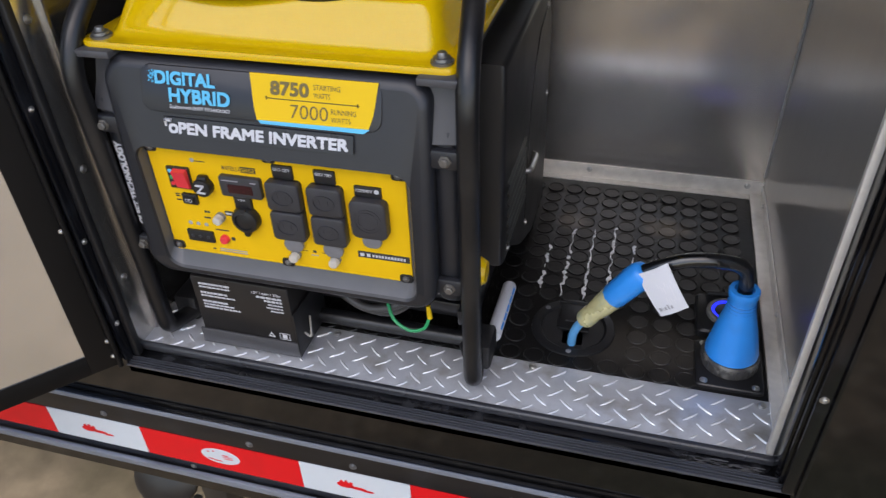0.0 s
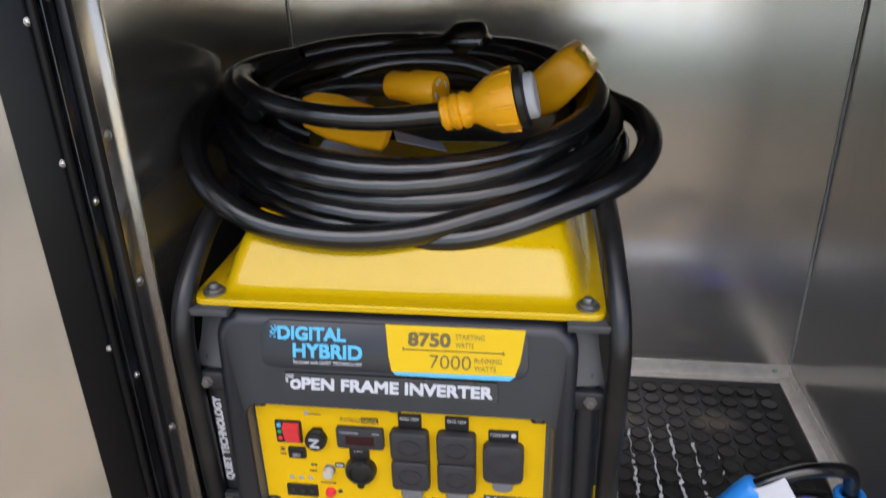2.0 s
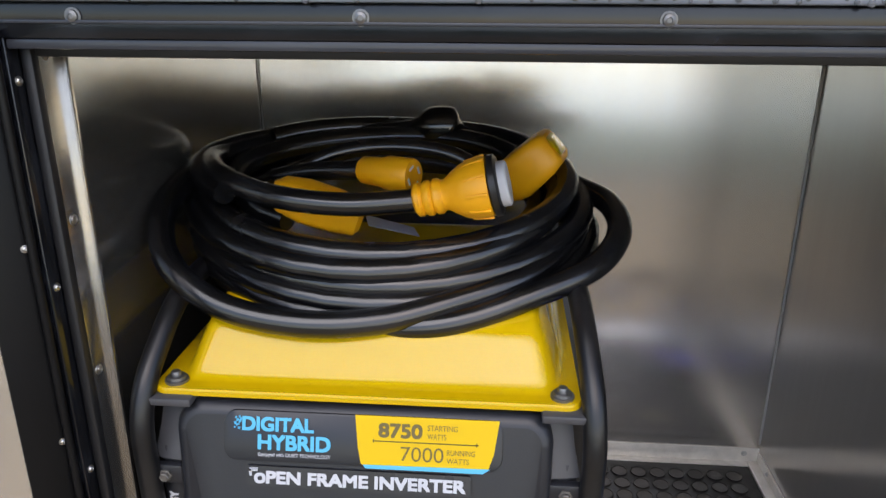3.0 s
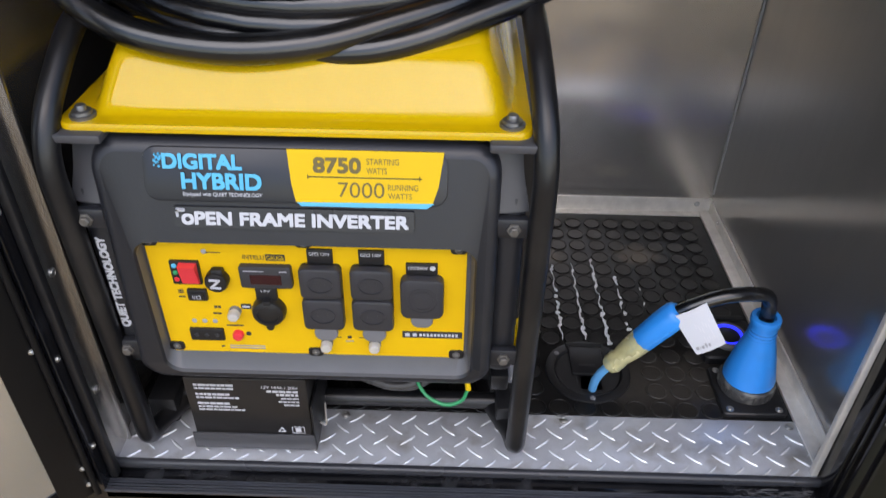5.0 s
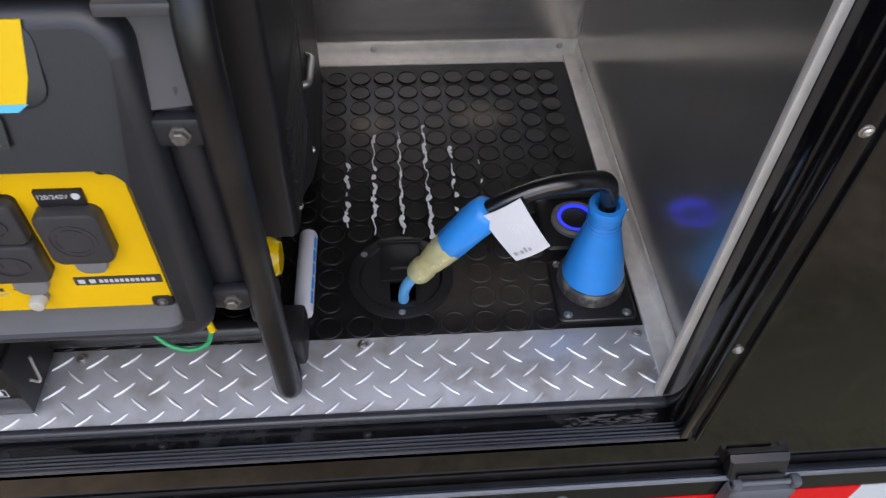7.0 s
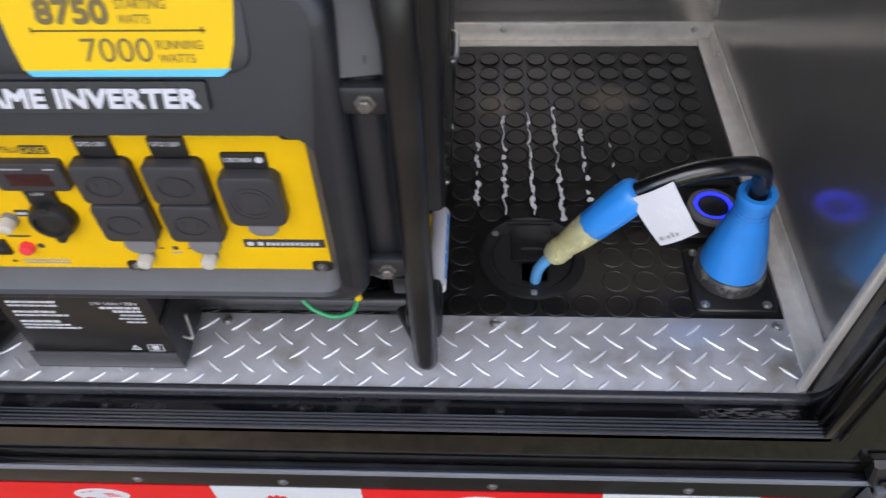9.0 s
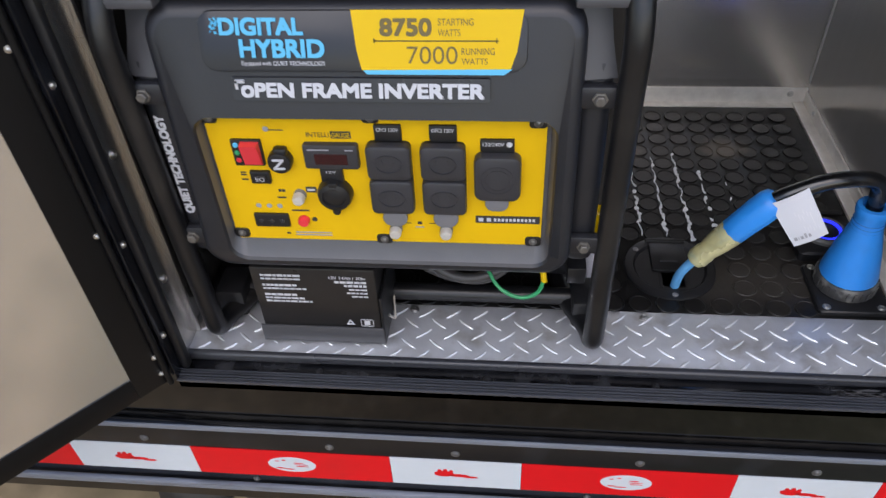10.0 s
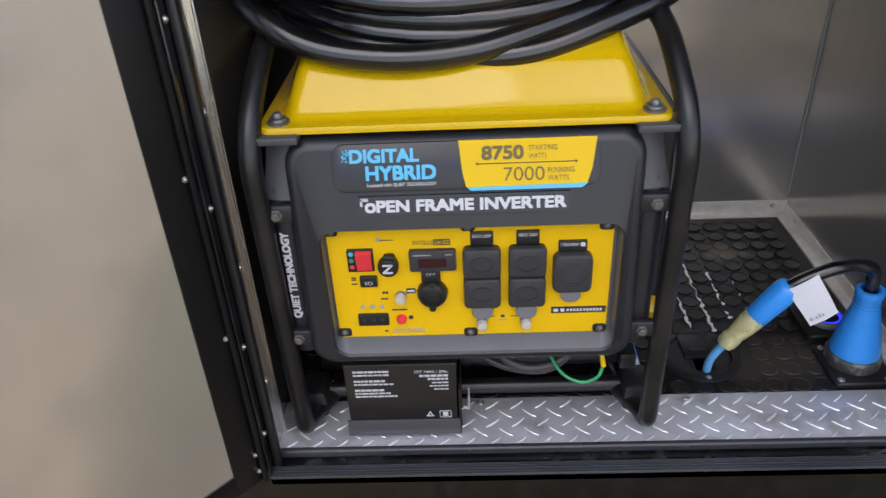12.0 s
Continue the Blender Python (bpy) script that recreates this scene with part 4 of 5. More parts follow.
breaker(-0.0640, 0.2560)
breaker(0.0335, 0.2130)
breaker(0.0875, 0.2135)
part("breaker_tag", box(-0.0570, -0.0460, PY - 0.0006, PY, 0.2590, 0.2660), M_INK, panel)
bars_text(-0.0555, -0.0475, (0.2612,), 0.0024, M_PRINT, PY - 0.0010)
bars_text(-0.0460, -0.0435, (0.2620,), 0.0008, M_INK)
bars_text(-0.0890, -0.0800, (0.2505,), 0.0020, M_INK)
for x0 in (-0.0865, -0.0825):
    part("symbol", box(x0, x0 + 0.0032, PY - 0.0005, PY, 0.2590, 0.2622), M_INK, panel)
pill = part("lamp_strip", slab(-0.1195, -0.0815, 0.2125, 0.2300, 0.0015, PY - 0.003, PY, 0.0008), M_BLACK, panel, "black lamp strip")
for x in (-0.1120, -0.1005, -0.0890):
    part("lamp", lathe([(0.0025, 0), (0.0022, 0.001), (0.001, 0.0014)], 10, Matrix.Translation((x, PY - 0.003, 0.2212)) @ pose(0, 0, 0, 90)), M_COVER, pill)
    part("symbol", lathe([(0.0030, 0), (0.0030, 0.0004)], 10, Matrix.Translation((x, PY - 0.0002, 0.2400)) @ pose(0, 0, 0, 90)), M_GREYPRINT, panel)
part("reset_button", lathe([(0.0062, 0), (0.0062, 0.004), (0.0052, 0.0065), (0.003, 0.007)], 16, Matrix.Translation((-0.0655, PY, 0.2215)) @ pose(0, 0, 0, 90)), M_RED, panel, "red reset button")
part("symbol", lathe([(0.0030, 0), (0.0030, 0.0004)], 10, Matrix.Translation((-0.0540, PY - 0.0002, 0.2225)) @ pose(0, 0, 0, 90)), M_INK, panel)
bars_text(-0.0770, -0.0580, (0.2335,), 0.0018, M_INK)
bars_text(-0.0780, -0.0380, (0.2030, 0.1995), 0.0014, M_GREYPRINT)
bars_text(-0.0880, -0.0840, (0.2010,), 0.0022, M_INK)


def duplex(x0, tag):
    x1 = x0 + 0.0440
    o = part("outlet_cover", slab(x0 + 0.0005, x1, 0.2410, 0.3245, 0.006, PY - 0.004, PY, 0.001), M_BLACK, panel, "dark grey twin outlet cover")
    for z0, z1 in ((0.2845, 0.3245), (0.2410, 0.2830)):
        f = part("flap", slab(x0, x1 + 0.0003, z0, z1, 0.0062, PY - 0.0125, PY - 0.004, 0.003), M_COVER, o, "dark grey flip cap")
        bm = bmesh.new()
        for k in range(24):
            a, b = 2 * math.pi * k / 24, 2 * math.pi * (k + 1) / 24
            pa = [((x0 + x1) / 2 + r * 1.0 * math.cos(t), PY - 0.0138, (z0 + z1) / 2 + r * 0.78 * math.sin(t)) for r, t in ((0.0138, a), (0.0138, b), (0.0124, b), (0.0124, a))]
            rings([pa, [(q[0], q[1] + 0.0016, q[2]) for q in pa]], bm=bm)
        mid, zc = (x0 + x1) / 2, (z0 + z1) / 2
        box(mid - 0.0065, mid - 0.0055, PY - 0.0131, PY - 0.0123, zc - 0.001, zc + 0.005, bm=bm)
        box(mid + 0.0045, mid + 0.0055, PY - 0.0131, PY - 0.0123, zc - 0.001, zc + 0.005, bm=bm)
        part("embossing", bm, M_COVER, f)
    part("pull_tab", slab(x0 + 0.009, x1 - 0.009, 0.2200, 0.2425, 0.011, PY - 0.007, PY - 0.002, 0.0015), M_TAB, o, "grey pull tab")
    t = part("tag", slab(x0 + 0.0095, x1 - 0.0080, 0.3255, 0.3435, 0.001, PY - 0.003, PY, 0.0006), M_BLACK, o, "black tag")
    writing("lettering", tag, x0 + 0.0120, PY - 0.0036, 0.3365, 0.0042, M_PRINT, t, 0.0215, 0.01)


duplex(0.0125, "GFCI 120V")
duplex(0.0658, "GFCI 120V")
tl = part("outlet_cover", slab(0.1180, 0.1640, 0.2605, 0.3135, 0.009, PY - 0.0125, PY, 0.003), M_COVER, panel, "dark grey twist outlet cover")
bm = bmesh.new()
for k in range(30):
    a, b = 2 * math.pi * k / 30, 2 * math.pi * (k + 1) / 30
    for ro in (0.0165, 0.0125):
        if ro < 0.015 and k % 8 in (2, 3):
            continue
        pa = [(0.1410 + r * math.cos(t), PY - 0.0131, 0.2870 + r * math.sin(t)) for r, t in ((ro, a), (ro, b), (ro - 0.0008, b), (ro - 0.0008, a))]
        rings([pa, [(q[0], q[1] + 0.0008, q[2]) for q in pa]], bm=bm)
part("embossing", bm, M_COVER, tl)
part("pull_tab", slab(0.1285, 0.1525, 0.2435, 0.2640, 0.009, PY - 0.007, PY - 0.002, 0.0015), M_TAB, tl, "grey pull tab")
tg = part("tag", slab(0.1240, 0.1570, 0.3140, 0.3285, 0.001, PY - 0.003, PY, 0.0006), M_BLACK, tl, "black tag")
writing("lettering", "120/240V", 0.1265, PY - 0.0036, 0.3215, 0.0042, M_PRINT, tg, 0.0205, 0.01)
part("symbol", lathe([(0.0030, 0), (0.0030, 0.0005)], 12, Matrix.Translation((0.1520, PY - 0.0032, 0.3235)) @ pose(0, 0, 0, 90)), M_PRINT, tg)
ph = part("contact_strip", box(0.1185, 0.1850, PY - 0.0010, PY, 0.2235, 0.2325), M_INK, panel, "black printed strip")
b = bmesh.new()
for k in range(11):
    box(0.1375 + k * 0.0040, 0.1375 + k * 0.0040 + 0.0026, PY - 0.0014, PY - 0.0009, 0.2262, 0.2298, bm=b)
box(0.1215, 0.1265, PY - 0.0014, PY - 0.0009, 0.2258, 0.2302, bm=b)
box(0.1300, 0.1345, PY - 0.0014, PY - 0.0009, 0.2258, 0.2302, bm=b)
part("small_print", b, M_PRINT, ph)
for xa, xb in ((0.0405, 0.0500), (0.0690, 0.0800)):
    part("label_rule", box(xa, xb, PY - 0.0005, PY, 0.2200, 0.2207), M_INK, panel)
part("symbol", box(0.0570, 0.0615, PY - 0.0005, PY, 0.2190, 0.2225), M_INK, panel)
bars_text(0.0545, 0.0635, (0.2145,), 0.0014, M_GREYPRINT)

# side brackets between the surround and the tubes
for s, xa, xb in ((1, 0.214, 0.246), (-1, -0.212, -0.180)):
    part("side_panel", box(xa, xb, 0.056, 0.120, 0.155, 0.405, 0.012, 3), M_BEZEL, gen, "dark plastic side panel")
    for z, zz in ((0.370, 1), (0.190, -1)):
        br = part("mount_bracket", box(xa + 0.001, xb + (0.004 if s > 0 else 0), 0.046, 0.058, z - 0.012, z + 0.012, 0.004), M_BEZEL, gen, "dark grey mounting bracket")
        bm = lathe([(0.0075, 0), (0.0075, 0.002), (0.0055, 0.0025), (0.0055, 0.006), (0.0045, 0.007)], 6 if zz else 12, Matrix.Translation(((xa + xb) / 2 + 0.003 * s, 0.046, z)) @ pose(0, 0, 0, 90))
        part("mount_bolt", bm, M_BOLT, br, "dull steel hex bolt")
    # pressed stay between the surround and the lid bracket: broad and flared at the foot
    inner, outer = (xa - 0.004, xb + 0.002) if s > 0 else (xb + 0.004, xa - 0.002)
    stay = [[(inner, y0, z), (inner + (outer - inner) * w, y0 + 0.006, z), (inner + (outer - inner) * w, y0 + 0.030, z), (inner, y0 + 0.034, z)] for z, w, y0 in ((0.386, 1.0, 0.050), (0.400, 0.92, 0.054), (0.420, 0.82, 0.061), (0.440, 0.76, 0.067), (0.455, 0.74, 0.071))]
    part("upper_stay", rings(stay), M_BRACKET, gen, "grey pressed stay")
writing("lettering", "QUIET TECHNOLOGY", -0.1915, 0.0552, 0.217, 0.0105, M_PRINT, gen, 0.124, 0.0, heavy=0.0007, spin=90.0, label="white upright lettering")

# battery in its tray
tray = part("battery_tray", box(-0.156, 0.002, 0.053, 0.056, 0.010, 0.036, 0.0008, bm=box(-0.156, 0.002, 0.053, 0.150, 0.008, 0.011, 0.0008)), M_BRACKET, gen, "dark steel tray")
part("tray_side", box(0.000, 0.003, 0.053, 0.150, 0.010, 0.090, 0.0008), M_BLACK, tray)
part("tray_strap", sweep(corner_path([(0.006, 0.070, 0.045), (0.014, 0.072, 0.035), (0.013, 0.080, 0.070)], 0.006, 4), 0.0016, 8), M_STEEL, tray, "bent steel clip")
bat = part("battery", box(-0.1525, -0.0015, 0.0565, 0.150, 0.0112, 0.134, 0.003), M_BATTERY, gen, "black sealed battery")
BY = 0.0562
b = bmesh.new()
rng = random.Random(8)
for k in range(9):
    z = 0.1205 - k * 0.0054
    if k in (2, 5):
        continue
    x = -0.140
    while x < -0.100 + 0.008 * (k % 3):
        w = rng.uniform(0.003, 0.009)
        box(x, x + w, BY - 0.0004, BY, z, z + (0.0034 if k % 3 == 0 else 0.0026), bm=b)
        x += w + 0.0012
for k in range(5):
    z = 0.1120 - k * 0.0058
    x = -0.012 - 0.001
    while x > -0.046 + 0.006 * (k % 3) + (0.008 if k > 2 else 0):
        w = rng.uniform(0.003, 0.008)
        box(x - w, x, BY - 0.0004, BY, z, z + (0.0034 if k < 2 else 0.0022), bm=b)
        x -= w + 0.0012
part("small_print", b, M_PRINT, bat, "white small print")
writing("lettering", "12V 14Ah / 20hr", -0.0570, BY - 0.0004, 0.1185, 0.0050, M_PRINT, bat, 0.0450, 0.012)
tri = lathe([(0.0062, 0), (0.0062, 0.0004), (0.0032, 0.0004), (0.0032, 0)], 3, Matrix.Translation((-0.0400, BY, 0.0430)) @ pose(0, 0, 0, 90, 30, 0), cap=False)
part("symbol", tri, M_PRINT, bat)
fr = bmesh.new()
for q in ((-0.0270, -0.0110, 0.0490, 0.0498), (-0.0270, -0.0110, 0.0375, 0.0383), (-0.0270, -0.0262, 0.0375, 0.0498), (-0.0118, -0.0110, 0.0375, 0.0498), (-0.0225, -0.0155, 0.0400, 0.0475)):
    box(q[0], q[1], BY - 0.0004, BY, q[2], q[3], bm=fr)
part("symbol", fr, M_PRINT, bat)

# wiring under the panel
part("loom", sweep(smooth_path([(0.040, 0.140, 0.135), (0.060, 0.105, 0.105), (0.100, 0.092, 0.092), (0.145, 0.100, 0.102), (0.180, 0.125, 0.135)]), 0.0065, 10), M_GREYCABLE, gen, "grey-black cable loom")
part("loom", sweep(smooth_path([(0.000, 0.15, 0.10), (0.060, 0.125, 0.070), (0.130, 0.110, 0.075), (0.185, 0.130, 0.125)]), 0.0055, 10), M_GREYCABLE, gen)
part("ground_wire", sweep(smooth_path([(0.120, 0.110, 0.118), (0.140, 0.080, 0.094), (0.166, 0.070, 0.084), (0.188, 0.070, 0.092), (0.196, 0.074, 0.112)]), 0.0024, 8), M_GREEN, gen, "green earth wire")
part("wire_lug", rod((0.196, 0.074, 0.108), (0.193, 0.078, 0.126), 0.0038, 0.0030, 10), M_LABEL, gen, "yellow crimp sleeve")
for k, (mt, dx) in enumerate(((M_RED, 0.0), (M_GREEN, 0.012), (M_LABEL, 0.02), (M_ORANGE, -0.008))):
    part("wire", sweep(smooth_path([(0.060 + dx, 0.130, 0.140), (0.072 + dx, 0.105, 0.112), (0.090 + dx, 0.100, 0.108), (0.108 + dx, 0.120, 0.130)]), 0.0016, 6), mt, gen)
part("floor_bracket", box(0.225, 0.248, 0.105, 0.150, 0.074, 0.100, 0.003), M_BLACK, gen)
screw_head("bracket_screw", (0.212, 0.148, 0.110), (0, -1, 0), 0.004, M_STEEL, gen)

# ---- cord coil on the lid ----
cord = thing("extension_cable", "coiled thick black power cord lying on the generator lid", "power cord")
CR = 0.0152


def coil(loops):
    """Points along slightly waving loops."""
    pts = []
    for k, (cx, cy, rx, ry, z, tilt, a0, a1) in enumerate(loops):
        n = max(8, int(abs(a1 - a0) / 10))
        for i in range(n):
            a = radians(a0 + (a1 - a0) * i / n)
            pts.append(Vector((cx + rx * math.cos(a), cy + ry * math.sin(a), z + tilt * math.sin(a) + 0.004 * math.sin(2.3 * a + k))))
    return pts


LOOPS = [
    # cx, cy, rx, ry, z, tilt, from, to (degrees)
    (0.020, 0.318, 0.250, 0.186, 0.574, 0.046, 150, 510),
    (0.012, 0.322, 0.246, 0.184, 0.590, 0.046, 140, 500),
    (-0.006, 0.332, 0.236, 0.184, 0.620, 0.042, 95, 455),
    (0.012, 0.330, 0.250, 0.180, 0.604, 0.044, 30, 390),
    (0.006, 0.335, 0.236, 0.166, 0.632, 0.042, 150, 510),
    (-0.012, 0.345, 0.226, 0.165, 0.650, 0.018, 20, 235),
    (0.000, 0.335, 0.205, 0.140, 0.600, 0.030, 150, 510),
    (0.000, 0.340, 0.195, 0.130, 0.635, 0.030, 0, 250),
]
for k, lp in enumerate(LOOPS):
    part("cord_loop", sweep(coil([lp]), CR, 14), M_CORD, cord, "thick black rubber cord loop")
# the strand that swings out past the tube
part("cord_loop", sweep(smooth_path([(-0.13, 0.165, 0.520), (0.00, 0.136, 0.517), (0.10, 0.128, 0.524), (0.20, 0.160, 0.550), (0.270, 0.205, 0.570), (0.302, 0.265, 0.592), (0.295, 0.335, 0.608), (0.252, 0.378, 0.620), (0.20, 0.41, 0.640), (0.13, 0.44, 0.655)], 10), CR, 14), M_CORD, cord)
# outermost strand, leaning on the side lining
part("cord_loop", sweep(smooth_path([(-0.06, 0.505, 0.648), (-0.15, 0.470, 0.655), (-0.215, 0.385, 0.652), (-0.243, 0.280, 0.636), (-0.243, 0.205, 0.614), (-0.214, 0.150, 0.575), (-0.150, 0.120, 0.541), (-0.060, 0.108, 0.528), (0.030, 0.118, 0.530), (0.110, 0.146, 0.544), (0.19, 0.188, 0.560), (0.240, 0.26, 0.580), (0.245, 0.36, 0.610)], 10), CR, 14), M_CORD, cord)
# strand that ends in the amber plug
part("cord_lead", sweep(smooth_path([(-0.12, 0.475, 0.640), (-0.195, 0.425, 0.648), (-0.226, 0.345, 0.656), (-0.185, 0.250, 0.656), (-0.11, 0.198, 0.646), (-0.02, 0.184, 0.641), (0.066, 0.192, 0.646)], 10), 0.0135, 14), M_CORD, cord)
def along(p, d):
    """A frame at p whose z runs along d."""
    return Matrix.Translation(p) @ Vector(d).to_track_quat("Z", "Y").to_matrix().to_4x4()


pm = along((0.060, 0.192, 0.645), (1.0, -0.05, 0.24))
plug = part("plug", lathe([(0.0150, 0), (0.0190, 0.003), (0.0195, 0.008), (0.0172, 0.011), (0.0200, 0.014), (0.0205, 0.019), (0.0178, 0.022), (0.0205, 0.025), (0.0205, 0.030), (0.0175, 0.034), (0.0180, 0.038), (0.0240, 0.046), (0.0300, 0.056), (0.0335, 0.068), (0.0345, 0.080), (0.0330, 0.087)], 28, pm), M_ORANGE, cord, "amber moulded plug")
part("collar", lathe([(0.031, 0.0872), (0.0345, 0.089), (0.0345, 0.096), (0.031, 0.098)], 28, pm), M_BLACK, plug, "black locking collar")
part("face", lathe([(0.0255, 0.0982), (0.0255, 0.106), (0.0235, 0.108)], 28, pm), M_PRINT, plug, "white plug face")
for k in range(10):
    rib = bmesh.new()
    bmesh.ops.create_cube(rib, size=1.0, matrix=pm @ pose(0, 0, 0, 0, 0, 36 * k) @ Matrix.Translation((0.0335, 0, 0.074)) @ pose(0, 0, 0, 0, 8, 0) @ Matrix.Diagonal((0.003, 0.0045, 0.024, 1)))
    bmesh.ops.bevel(rib, geom=rib.edges[:], offset=0.0012, segments=2, profile=0.5, affect="EDGES")
    part("rib", rib, M_ORANGE, plug)
# square grip of the second plug, half buried behind the first
grip_m = along((0.176, 0.345, 0.636), (0.46, -0.10, 0.46)) @ Matrix.Diagonal((1.15, 1.45, 1.3, 1))
loops = [[grip_m @ Vector((px, py, z)) for px, py in rrect(-w, w, -h, h, min(h, w) * 0.6, 5)] for w, h, z in ((0.014, 0.014, -0.018), (0.024, 0.018, -0.008), (0.033, 0.020, 0.006), (0.036, 0.019, 0.026), (0.036, 0.018, 0.040), (0.030, 0.016, 0.050), (0.026, 0.013, 0.053))]
grip = part("plug_grip", rings(loops), M_ORANGE, cord, "amber pull grip of a plug")
loops = [[grip_m @ Vector((px, py, z)) for px, py in rrect(-w, w, -h, h, 0.006, 4)] for w, h, z in ((0.022, 0.010, 0.0535), (0.020, 0.008, 0.0545))]
part("grip_pad", rings(loops), M_YELLOW, grip)
# round plug with four blade slots, lying inside the coil
p2 = along((-0.014, 0.272, 0.660), (0.86, -0.42, 0.02))
sec = part("plug", lathe([(0.014, 0), (0.017, 0.004), (0.018, 0.030), (0.021, 0.040), (0.021, 0.072), (0.0195, 0.075)], 24, p2), M_ORANGE, cord, "amber plug with slotted face")
for a in (25, 115, 205, 295):
    sl = bmesh.new()
    bmesh.ops.create_cube(sl, size=1.0, matrix=p2 @ pose(0, 0, 0, 0, 0, a) @ Matrix.Translation((0.0115, 0, 0.0752)) @ Matrix.Diagonal((0.003, 0.009, 0.0012, 1)))
    part("slot", sl, M_PRINT, sec)
part("cord_lead", sweep(smooth_path([(-0.13, 0.30, 0.640), (-0.08, 0.290, 0.652), (-0.012, 0.271, 0.660)], 8), 0.0125, 12), M_CORD, cord)
# strand that arches over the slotted plug
part("cord_lead", sweep(smooth_path([(-0.120, 0.300, 0.640), (-0.060, 0.318, 0.668), (0.010, 0.325, 0.678), (0.090, 0.318, 0.672), (0.150, 0.300, 0.645)], 8), 0.0105, 12), M_CORD, cord)
# amber shroud under the lead
sh_m = pose(-0.060, 0.240, 0.622, 8, 20, 10)
loops = [[sh_m @ Vector((x, py, pz)) for py, pz in rrect(-h, h, -h, h, 0.012, 4)] for h, x in ((0.012, -0.060), (0.020, -0.048), (0.024, -0.020), (0.0235, 0.020), (0.021, 0.046), (0.015, 0.052))]
part("plug_shroud", rings(loops), M_ORANGE, cord, "amber plug shroud")
part("warning_tag", rings([[sh_m @ Vector((px, py, z)) for px, py in ((0.06, -0.022), (0.125, -0.008), (0.118, 0.012), (0.055, 0.004))] for z in (0.004, 0.005)]), M_GREYPRINT, cord, "grey printed tag")
# heavy black connector at the back of the coil
part("connector", sweep(smooth_path([(-0.04, 0.490, 0.664), (0.010, 0.480, 0.670), (0.045, 0.475, 0.676), (0.075, 0.475, 0.678), (0.098, 0.480, 0.674)], 6), [0.0145 + 0.0150 * ease((i - 8) / 6) - 0.022 * ease((i - 19) / 5) for i in range(25)], 14), M_CORD, cord, "black moulded connector end")
part("cord_lead", sweep(smooth_path([(-0.235, 0.36, 0.630), (-0.19, 0.44, 0.650), (-0.12, 0.485, 0.658), (-0.04, 0.490, 0.664)], 8), CR, 14), M_CORD, cord)

# ---- fittings on the mat ----
inlet = thing("floor_inlet", "black square power inlet screwed to the mat", "power inlet")
IX, IY = 0.598, 0.182
part("flange", rings([[(px, py, z) for px, py in rrect(IX - h, IX + h, IY - h, IY + h, 0.008, 4)] for h, z in ((0.0455, 0.0003), (0.0455, 0.006), (0.0440, 0.0075))]), M_BLACK, inlet, "black square flange")
for sx in (-1, 1):
    for sy in (-1, 1):
        screw_head("screw", (IX + sx * 0.034, IY + sy * 0.037, 0.0075), (0, 0, 1), 0.0042, M_STEEL, inlet)
part("collar", lathe([(0.0375, 0.0075), (0.0385, 0.010), (0.0385, 0.024), (0.0365, 0.027), (0.032, 0.027)], 40, Matrix.Translation((IX, IY + 0.008, 0))), M_COLLAR, inlet, "worn grey-black screw collar")
for k in range(28):
    a = 2 * math.pi * k / 28
    b = bmesh.new()
    bmesh.ops.create_cube(b, size=1.0, matrix=Matrix.Translation((IX, IY + 0.008, 0.017)) @ pose(0, 0, 0, 0, 0, math.degrees(a)) @ Matrix.Translation((0.0385, 0, 0)) @ Matrix.Diagonal((0.002, 0.004, 0.013, 1)))
    part("collar_rib", b, M_COLLAR, inlet)

adapter = thing("power_adapter", "short blue adapter lead plugged into the floor inlet", "adapter cable")
boot_m = Matrix.Translation((IX, IY + 0.008, 0.027)) @ pose(0, 0, 0, 0, -2.0, 0) @ Matrix.Diagonal((0.88, 0.88, 0.87, 1))
part("boot", lathe([(0.0385, 0), (0.0405, 0.002), (0.0405, 0.006), (0.0375, 0.022), (0.0325, 0.048), (0.0268, 0.072), (0.0225, 0.090), (0.0205, 0.104), (0.0200, 0.112), (0.0222, 0.118), (0.0228, 0.127), (0.0215, 0.130), (0.0150, 0.130), (0.0135, 0.122)], 40, boot_m), M_BLUE, adapter, "blue cone-shaped cable boot")
# grooves drawn as thin rings, their shade painted in darker blue
for z in (0.092, 0.098, 0.104):
    part("boot_groove", lathe([(0.0196 + (0.112 - z) * 0.07, z), (0.0209 + (0.112 - z) * 0.07, z + 0.0010), (0.0196 + (0.112 - z) * 0.07, z + 0.0020)], 32, boot_m, cap=False), M_BLUEDARK, adapter)
part("cable", sweep(smooth_path([(0.595, 0.190, 0.128), (0.593, 0.190, 0.154), (0.582, 0.183, 0.180), (0.552, 0.170, 0.194), (0.515, 0.163, 0.194), (0.482, 0.161, 0.180), (0.462, 0.162, 0.166)], 10), 0.0098, 14), M_CORD, adapter, "black rubber cable")
e0, e1 = Vector((0.466, 0.162, 0.170)), Vector((0.392, 0.170, 0.060))
q = (e1 - e0).to_track_quat("Z", "Y").to_matrix().to_4x4()
pl = Matrix.Translation(e0) @ q
ln = (e1 - e0).length
plug_b = part("inline_plug", lathe([(0.012, 0), (0.0165, 0.003), (0.0190, 0.010), (0.0195, 0.024), (0.0185, ln * 0.34), (0.0180, ln * 0.50), (0.0165, ln * 0.52)], 10, pl), M_BLUE, adapter, "blue faceted inline plug")
